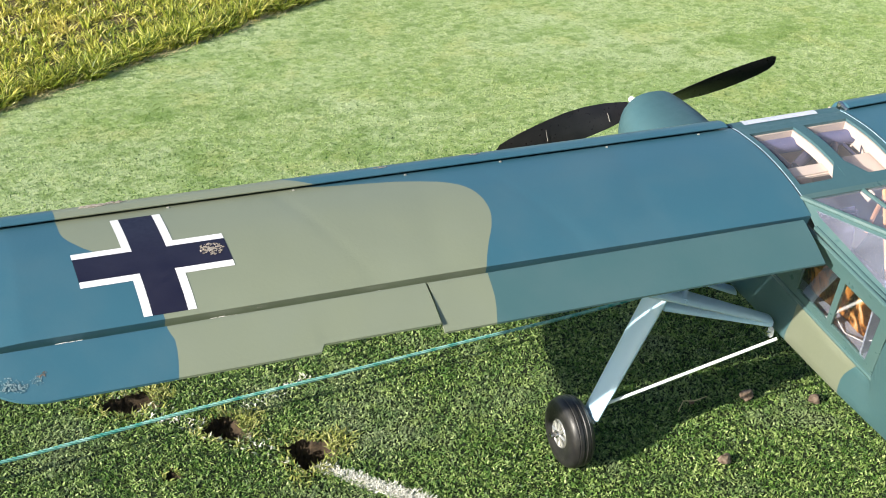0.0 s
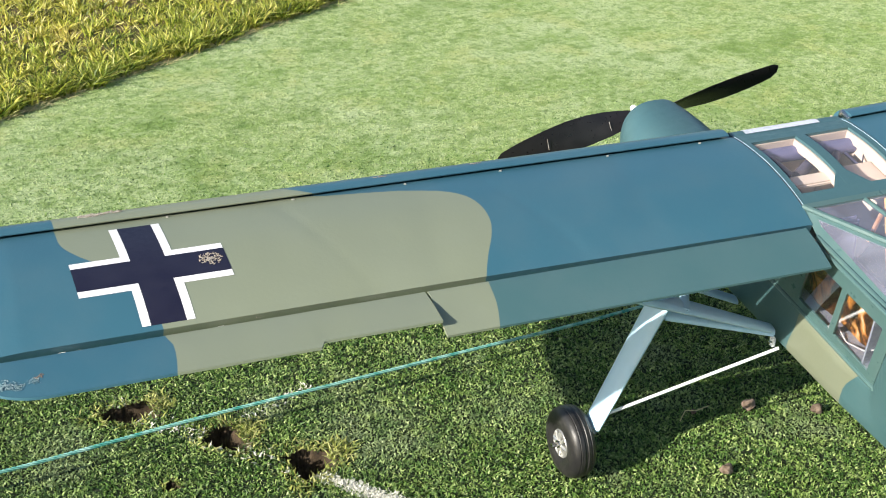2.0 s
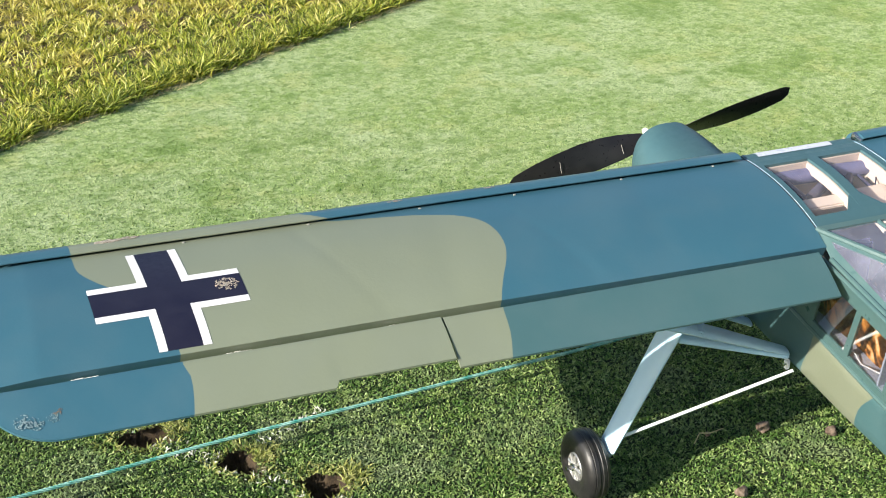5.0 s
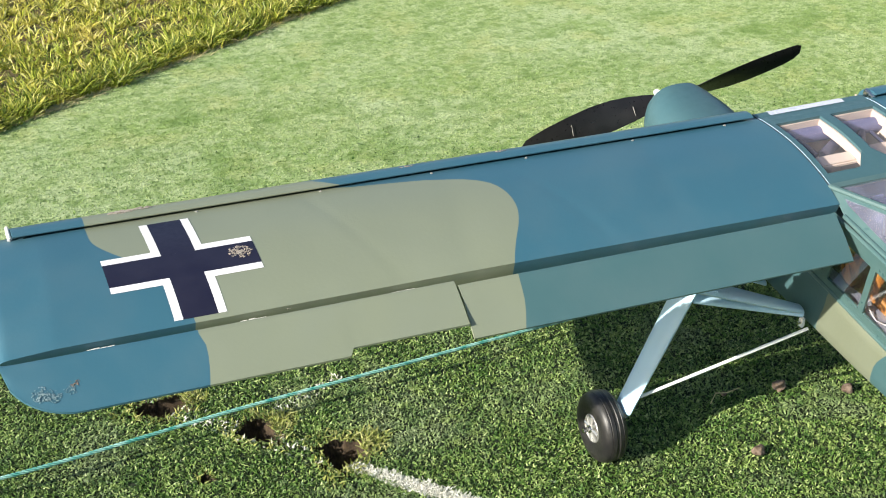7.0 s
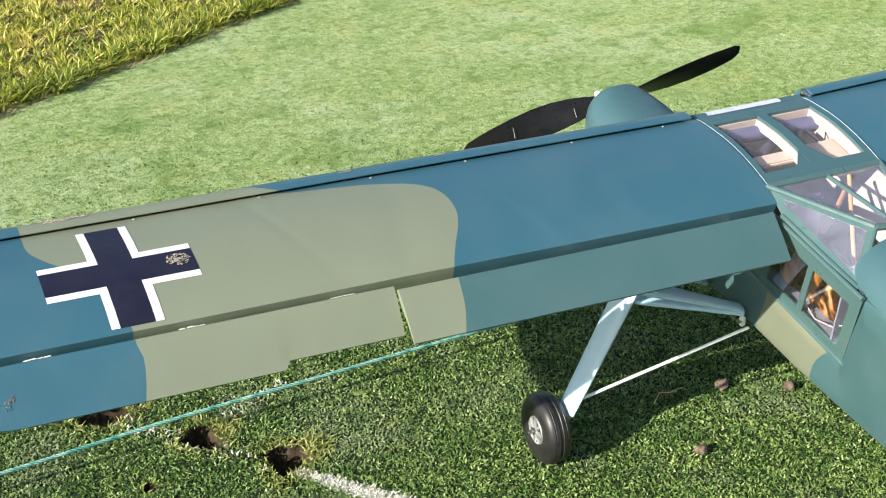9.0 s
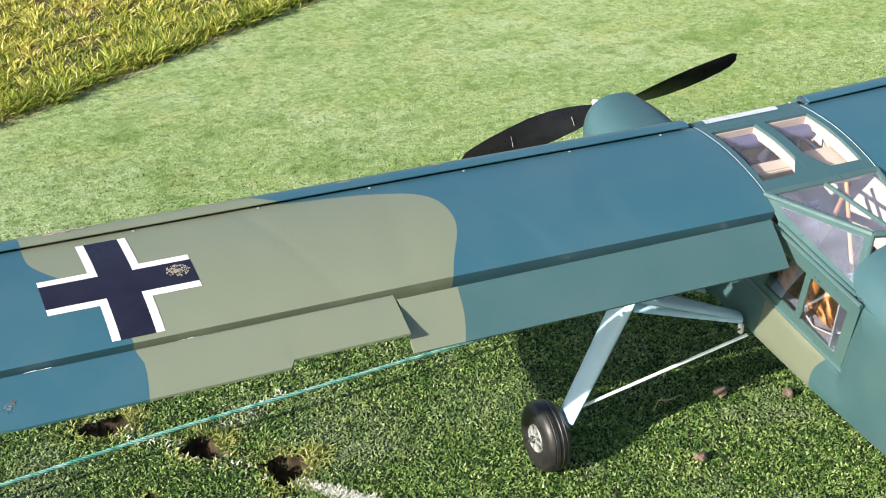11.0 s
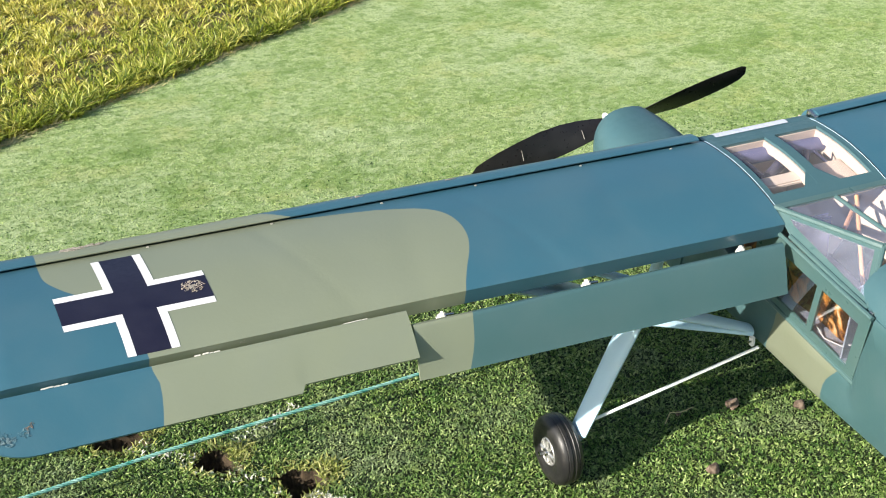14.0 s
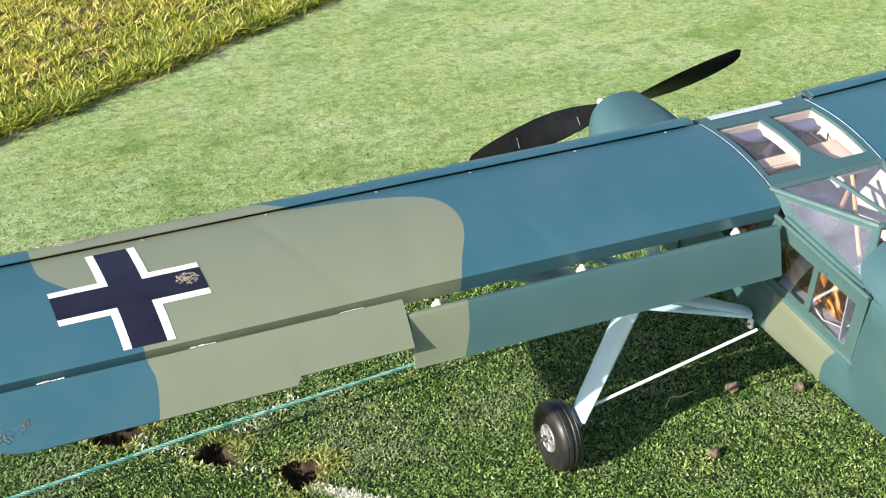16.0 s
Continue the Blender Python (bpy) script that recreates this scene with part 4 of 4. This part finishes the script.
def build_nose(plane):
    ax = Vector((0, math.cos(PITCH), math.sin(PITCH)))
    up = Vector((0, -math.sin(PITCH), math.cos(PITCH)))
    hub = Vector((MID_X, 1.0, 0.440))
    bm = bmesh.new()
    rows = []
    for d, w, hi, lo in ((0.005, 0.022, 0.022, 0.03), (0.012, 0.052, 0.050, 0.06), (0.030, 0.073, 0.072, 0.085), (0.06, 0.087, 0.073, 0.10), (0.11, 0.097, 0.077, 0.112), (0.18, 0.102, 0.082, 0.118),
                         (0.27, 0.104, 0.094, 0.12), (0.38, 0.105, 0.116, 0.12), (0.47, 0.105, 0.146, 0.11)):
        o = hub - ax * (d + 0.015)
        row = []
        for a in np.linspace(0, 2 * math.pi, 36, endpoint=False):
            cs, sn = math.cos(a), math.sin(a)
            q = 0.82
            row.append(o + Vector((1, 0, 0)) * (w * math.copysign(abs(cs) ** q, cs)) + up * ((hi if sn > 0 else lo) * math.copysign(abs(sn) ** q, sn)))
        rows.append(row)
    grid_faces(bm, rows, True, True)
    part("cowling", bm, COWL_PAINT, plane, "domed blue-green engine cowling")
    bm = bmesh.new()
    tube(bm, hub - ax * 0.02, hub + ax * 0.012, 0.021, 0.019, 16)
    prop = part("propeller", bm, PROP_BLACK, plane, "two-bladed black propeller at rest")
    turn = radians(10.0)
    r_dir = Vector((1, 0, 0)) * math.cos(turn) + up * math.sin(turn)
    for sign in (1, -1):
        radial = r_dir * sign
        side = radial.cross(ax)
        bm = bmesh.new()
        rows = []
        for f in (0.05, 0.12, 0.22, 0.35, 0.5, 0.65, 0.8, 0.9, 0.96, 1.0):
            r = 0.358 * f
            chord = curve_at([(0.05, 0.034), (0.2, 0.055), (0.45, 0.074), (0.75, 0.066), (0.93, 0.050), (0.98, 0.040), (1.0, 0.024)], f)
            beta = radians(curve_at([(0.05, 50), (0.3, 30), (0.6, 18), (1.0, 11)], f))
            cd = side * math.cos(beta) * -1 + ax * math.sin(beta)
            nd = radial.cross(cd)
            sweep = side * (0.016 * f * f)
            o = hub + radial * r + sweep
            rows.append([o + cd * (chord * (q - 0.42)) + nd * (0.10 * chord * t) for q, t in ((0, 0), (0.12, 0.55), (0.4, 0.9), (0.75, 0.5), (1.0, 0.0), (0.75, -0.25), (0.4, -0.35), (0.12, -0.3))])
        grid_faces(bm, rows, True, True)
        blade = part("propeller_blade", bm, PROP_BLACK, prop, "glossy black propeller blade with scuffs")
        if sign < 0:
            blades_left = rows
            for a, b, k in ((0.25, 0.62, 2), (0.35, 0.72, 5), (0.55, 0.68, 5)):
                p, q = blades_left[k][0].lerp(blades_left[k][4], a), blades_left[k][0].lerp(blades_left[k][4], b)
                back_off = -0.006 * ax + 0.002 * up
                sb = bmesh.new()
                tube(sb, p + back_off, q + back_off, 0.0007, 0.0007, 6)
                part("scratch", sb, DULL, blade, "pale scratch on the blade")
    bm = bmesh.new()
    tube(bm, hub + ax * 0.010, hub + ax * 0.020, 0.016, 0.016, 6)
    tube(bm, hub + ax * 0.020, hub + ax * 0.038, 0.010, 0.007, 12)
    part("propeller_nut", bm, ROD_WHITE, prop, "bright propeller nut")


def build_gear(plane):
    def fairing(name, a, b, chord, thick, parent, label, along=(0, 1, 0), taper=1.0):
        bm = bmesh.new()
        tube(bm, a, b, chord / 2, chord / 2 * taper, 14, thick / chord, along)
        bmesh.ops.bevel(bm, geom=[e for e in bm.edges if len(e.link_faces) == 2 and any(len(f.verts) > 4 for f in e.link_faces)], offset=0.003, segments=2, affect="EDGES")
        return part(name, bm, STRUT_PAINT, parent, label)

    def one(side):
        leg = fairing("gear_leg", side((-0.002, 0.346, 0.114)), side((0.140, 0.336, 0.412)), 0.052, 0.019, plane, "pale blue undercarriage leg fairing", taper=1.28)
        fairing("shock_strut", side((0.140, 0.336, 0.400)), side((0.186, 0.328, 0.597)), 0.030, 0.016, plane, "pale blue shock strut above the leg")
        fairing("gear_strut", side((0.330, 0.258, 0.300)), side((0.126, 0.332, 0.343)), 0.022, 0.010, plane, "pale blue slanting undercarriage strut", (0, 1, 0.2), 1.5)
        bm = bmesh.new()
        tube(bm, side((0.004, 0.352, 0.098)), side((0.002, 0.362, 0.080)), 0.010, 0.009, 10)
        tube(bm, side((0.010, 0.366, 0.078)), side((-0.058, 0.368, 0.0775)), 0.005, 0.005, 10)
        part("axle", bm, STEEL, leg, "steel wheel axle")
        fairing("wing_strut", side((0.330, 0.266, 0.305)), side((-0.300, 0.236, 0.596)), 0.030, 0.012, plane, "pale blue wing strut", (0, 1, 0.2), 2.6)
        fairing("front_strut", side((0.330, 0.395, 0.300)), side((-0.250, 0.370, 0.590)), 0.030, 0.012, plane, "pale blue front wing strut", (0, 1, 0.2))
        fairing("jury_strut", side((0.110, 0.235, 0.405)), side((0.160, 0.330, 0.430)), 0.018, 0.010, plane, "short pale blue cross strut", (0, 1, 0.2))
        bm = bmesh.new()
        tube(bm, side((0.336, 0.246, 0.272)), side((0.018, 0.338, 0.138)), 0.0033, 0.0033, 10)
        part("brace_rod", bm, ROD_WHITE, plane, "thin white undercarriage brace rod")
        bm = bmesh.new()
        box(bm, Vector(side((0.327, 0.256, 0.283))), (0.010, 0.012, 0.022), None, 0.003)
        fit_ob = part("strut_fitting", bm, ROD_WHITE, plane, "white strut fitting")
        bm = bmesh.new()
        tube(bm, side((0.316, 0.254, 0.284)), side((0.330, 0.256, 0.284)), 0.0035, 0.0035, 10)
        part("bolt", bm, STEEL, fit_ob, "steel bolt")
        # the wheel: grooved balloon tyre on a spoked rim
        c = Vector(side((-0.035, 0.366, 0.0722)))
        big = 0.935
        out = -1 if c.x < MID_X else 1
        prof = [(-0.024, 0.030), (-0.029, 0.038), (-0.0305, 0.054), (-0.0265, 0.067), (-0.020, 0.0735), (-0.015, 0.0755), (-0.0135, 0.0742), (-0.012, 0.0760), (-0.0045, 0.0773),
                (-0.003, 0.0758), (0.003, 0.0758), (0.0045, 0.0773), (0.012, 0.0760), (0.0135, 0.0742), (0.015, 0.0755), (0.020, 0.0735), (0.0265, 0.067), (0.0305, 0.054), (0.029, 0.038), (0.024, 0.030)]
        bm = bmesh.new()
        rows = [[c + Vector((x * 0.88, r * big * math.cos(a), r * big * math.sin(a))) for x, r in prof] for a in np.linspace(0, 2 * math.pi, 56, endpoint=False)]
        grid_faces(bm, rows + [], True)
        vs = list(bm.verts)
        k = len(prof)
        for i in range(k):
            j = (i + 1) % k
            bm.faces.new((vs[-k + i], vs[-k + j], vs[j], vs[i]))
        hub_bm = bmesh.new()
        ring = [(-0.024, 0.027), (-0.0275, 0.0295), (-0.024, 0.032), (0.024, 0.032), (0.0275, 0.0295), (0.024, 0.027)]
        hrows = [[c + Vector((x * 0.88, r * big * math.cos(a), r * big * math.sin(a))) for x, r in ring] for a in np.linspace(0, 2 * math.pi, 41)]
        grid_faces(hub_bm, hrows, True)
        wheel = part("wheel", bm, RUBBER, plane, "black grooved balloon tyre")
        rim = part("rim", hub_bm, RIM, wheel, "silver spoked rim")
        hb = bmesh.new()
        tube(hb, c + Vector((-0.018 * out * -1, 0, 0)) * -1, c + Vector((out * 0.018, 0, 0)), 0.028, 0.027, 24)
        part("rim_disc", hb, RIM, wheel, "silver rim disc")
        for i in range(8):
            a = math.pi / 4 * i
            sb = bmesh.new()
            d = Vector((0, math.cos(a), math.sin(a)))
            tube(sb, c + Vector((out * 0.024, 0, 0)) + d * 0.008, c + Vector((out * 0.0230, 0, 0)) + d * 0.027, 0.0036, 0.0028, 6)
            part("spoke", sb, RIM, wheel, "")
        nb = bmesh.new()
        tube(nb, c + Vector((out * 0.020, 0, 0)), c + Vector((out * 0.030, 0, 0)), 0.010, 0.008, 14)
        tube(nb, c + Vector((out * 0.030, 0, 0)), c + Vector((out * 0.042, 0, 0)), 0.0055, 0.005, 8)
        part("wheel_nut", nb, STEEL, wheel, "bright hub nut")

    one(lambda v: tuple(v))
    one(lambda v: (2 * MID_X - v[0], v[1], v[2]))
    bm = bmesh.new()
    tube(bm, (MID_X, -1.24, 0.105), (MID_X, -1.27, 0.030), 0.006, 0.005, 8)
    tube(bm, (MID_X - 0.008, -1.275, 0.028), (MID_X + 0.008, -1.275, 0.028), 0.028, 0.028, 20)
    part("tail_skid", bm, RUBBER, plane, "small tail wheel")


def build_plane():
    plane = thing("model_airplane", (MID_X, 0.3, 0.0), "large model airplane in worn blue-green camouflage standing on turf", "model airplane")
    build_wing(plane)
    ail, flap = build_controls(plane)
    build_flap_fittings(flap)
    build_slots(plane)
    build_right_wing(plane)
    build_cabin(plane)
    build_body(plane)
    build_interior(plane)
    build_nose(plane)
    build_gear(plane)
    return plane, ail, flap


# ---- small things on the lawn ----
def build_rope():
    """A twisted cord strung a hand's width above the lawn."""
    bm = bmesh.new()
    a, b = Vector((-1.70, 0.629, 0.064)), Vector((1.9, 0.921, 0.064))
    d = (b - a).normalized()
    e, f = Vector((-d.y, d.x, 0)), Vector((0, 0, 1))
    n = 700
    for k in range(3):
        rows = []
        for i in range(n + 1):
            t = i / n
            w = 2 * math.pi * (t * 120 + k / 3)
            sag = 0.004 * math.sin(t * 23) 
            o = a.lerp(b, t) + Vector((0, 0.004 * math.sin(t * 31), sag)) + e * (0.0022 * math.cos(w)) + f * (0.0022 * math.sin(w))
            rows.append([o + e * (0.0021 * math.cos(q)) + f * (0.0021 * math.sin(q)) for q in np.linspace(0, 2 * math.pi, 5, endpoint=False)])
        grid_faces(bm, rows, True, True)
    ob = part("cord", bm, ROPE)
    tagged(ob, "turquoise twisted cord stretched just above the turf", "cord")


def build_clods():
    rnd = random.Random(5)
    for x, y, r in ((0.250, 0.247, 0.0115), (0.416, 0.425, 0.0125), (0.542, 0.362, 0.0105), (0.300, 0.452, 0.005)):
        bm = bmesh.new()
        bmesh.ops.create_icosphere(bm, subdivisions=3, radius=r)
        o = Vector((rnd.random() * 9, rnd.random() * 9, rnd.random() * 9))
        for v in bm.verts:
            v.co *= 1 + 0.60 * noise.noise(v.co * 90 + o) + 0.15 * noise.noise(v.co * 300 + o)
            v.co.x *= 1.15
            v.co.z *= 0.9
        bmesh.ops.translate(bm, vec=(x, y, r * 0.85 + 0.003), verts=bm.verts)
        ob = part("soil_clod", bm, CLOD)
        tagged(ob, "dry brown clod of soil lying on the turf", "clod", "clods on the turf")
    bm = bmesh.new()
    pts = [Vector((0.25, 0.425, 0.012)), Vector((0.275, 0.448, 0.018)), Vector((0.30, 0.445, 0.014)), Vector((0.335, 0.452, 0.013))]
    for p, q in zip(pts, pts[1:]):
        tube(bm, p, q, 0.0013, 0.0010, 6)
    tagged(part("twig", bm, STRAW), "thin dry twig lying on the turf", "twig")


build_ground()
plane, aileron, flap = build_plane()
build_rope()
build_clods()
build_mat()
build_turf()
build_long_grass()


def motions():
    """The aileron and the flap swing on their hinges; degrees downwards."""
    back_to_plane = plane.matrix_basis.inverted()
    ail_rows = [(0, 15), (1.4, 15), (1.6, 14), (1.7, 9), (1.8, -2), (1.9, -5), (2.0, -4), (2.1, 12), (2.2, 17), (2.3, 20), (2.4, 22), (2.5, 24), (2.6, 28), (2.8, 27), (2.9, 22), (3.0, 17),
                (3.1, 14), (3.2, 8), (3.6, 0), (4.2, 14), (5.0, 17), (5.3, 17), (5.7, 15), (6.1, 19), (6.5, 21), (7.0, 22), (7.4, 20), (7.7, 20), (7.8, 17), (7.9, 14), (8.0, 11), (8.1, 7), (8.2, 2),
                (8.3, -1), (8.4, 2), (8.5, 11), (8.6, 24), (8.7, 30), (8.8, 34), (9.0, 43), (9.2, 39), (9.8, 28), (10.6, 20), (11.2, 11), (11.3, 13), (11.4, 24), (11.5, 26), (11.7, 24), (12.7, 25),
                (13.0, 25), (13.4, 28), (13.8, 32), (14.0, 35), (14.3, 34), (14.9, 36), (15.0, 35), (15.1, 30), (15.2, 20), (15.3, 16), (15.4, 15), (15.5, 21), (15.6, 37), (15.7, 45), (16.0, 43)]
    # seconds, the flap's angle, and where its leading edge stands along the chord and above it
    flap_rows = [(0, 20, -0.145, -0.007), (1.6, 20, -0.147, -0.006), (1.8, 16, -0.147, -0.005), (2.0, 11, -0.147, -0.003), (2.1, 17, -0.148, -0.004), (2.3, 23, -0.154, -0.005), (2.4, 29, -0.156, -0.008),
                 (2.5, 31, -0.155, -0.009), (2.7, 34, -0.156, -0.010), (2.8, 34, -0.153, -0.009), (2.9, 28, -0.149, -0.007), (3.0, 23, -0.147, -0.007), (3.2, 20, -0.147, -0.007), (5.3, 20, -0.146, -0.008),
                 (6.1, 22, -0.148, -0.008), (6.5, 25, -0.149, -0.007), (7.0, 30, -0.155, -0.009), (7.4, 32, -0.157, -0.008), (12.7, 33, -0.157, -0.007), (13.0, 36, -0.157, -0.011), (13.2, 41, -0.157, -0.016),
                 (13.4, 44, -0.160, -0.019), (13.6, 50, -0.163, -0.021), (13.8, 58, -0.169, -0.020), (14.0, 62, -0.170, -0.022), (14.3, 67, -0.171, -0.025), (14.8, 67, -0.170, -0.026), (16.0, 66, -0.168, -0.026)]
    hinge = back_to_plane @ hinge_space(*AIL_PIVOT)
    walk(aileron, [(t, hinge @ pose(0, 0, 0, a - 13)) for t, a in ail_rows])
    hinge = back_to_plane @ hinge_space(*FLAP_PIVOT)
    walk(flap, [(t, hinge @ pose(0, c - FLAP_PIVOT[0], h - FLAP_PIVOT[1], a - 13)) for t, a, c, h in flap_rows])


motions()
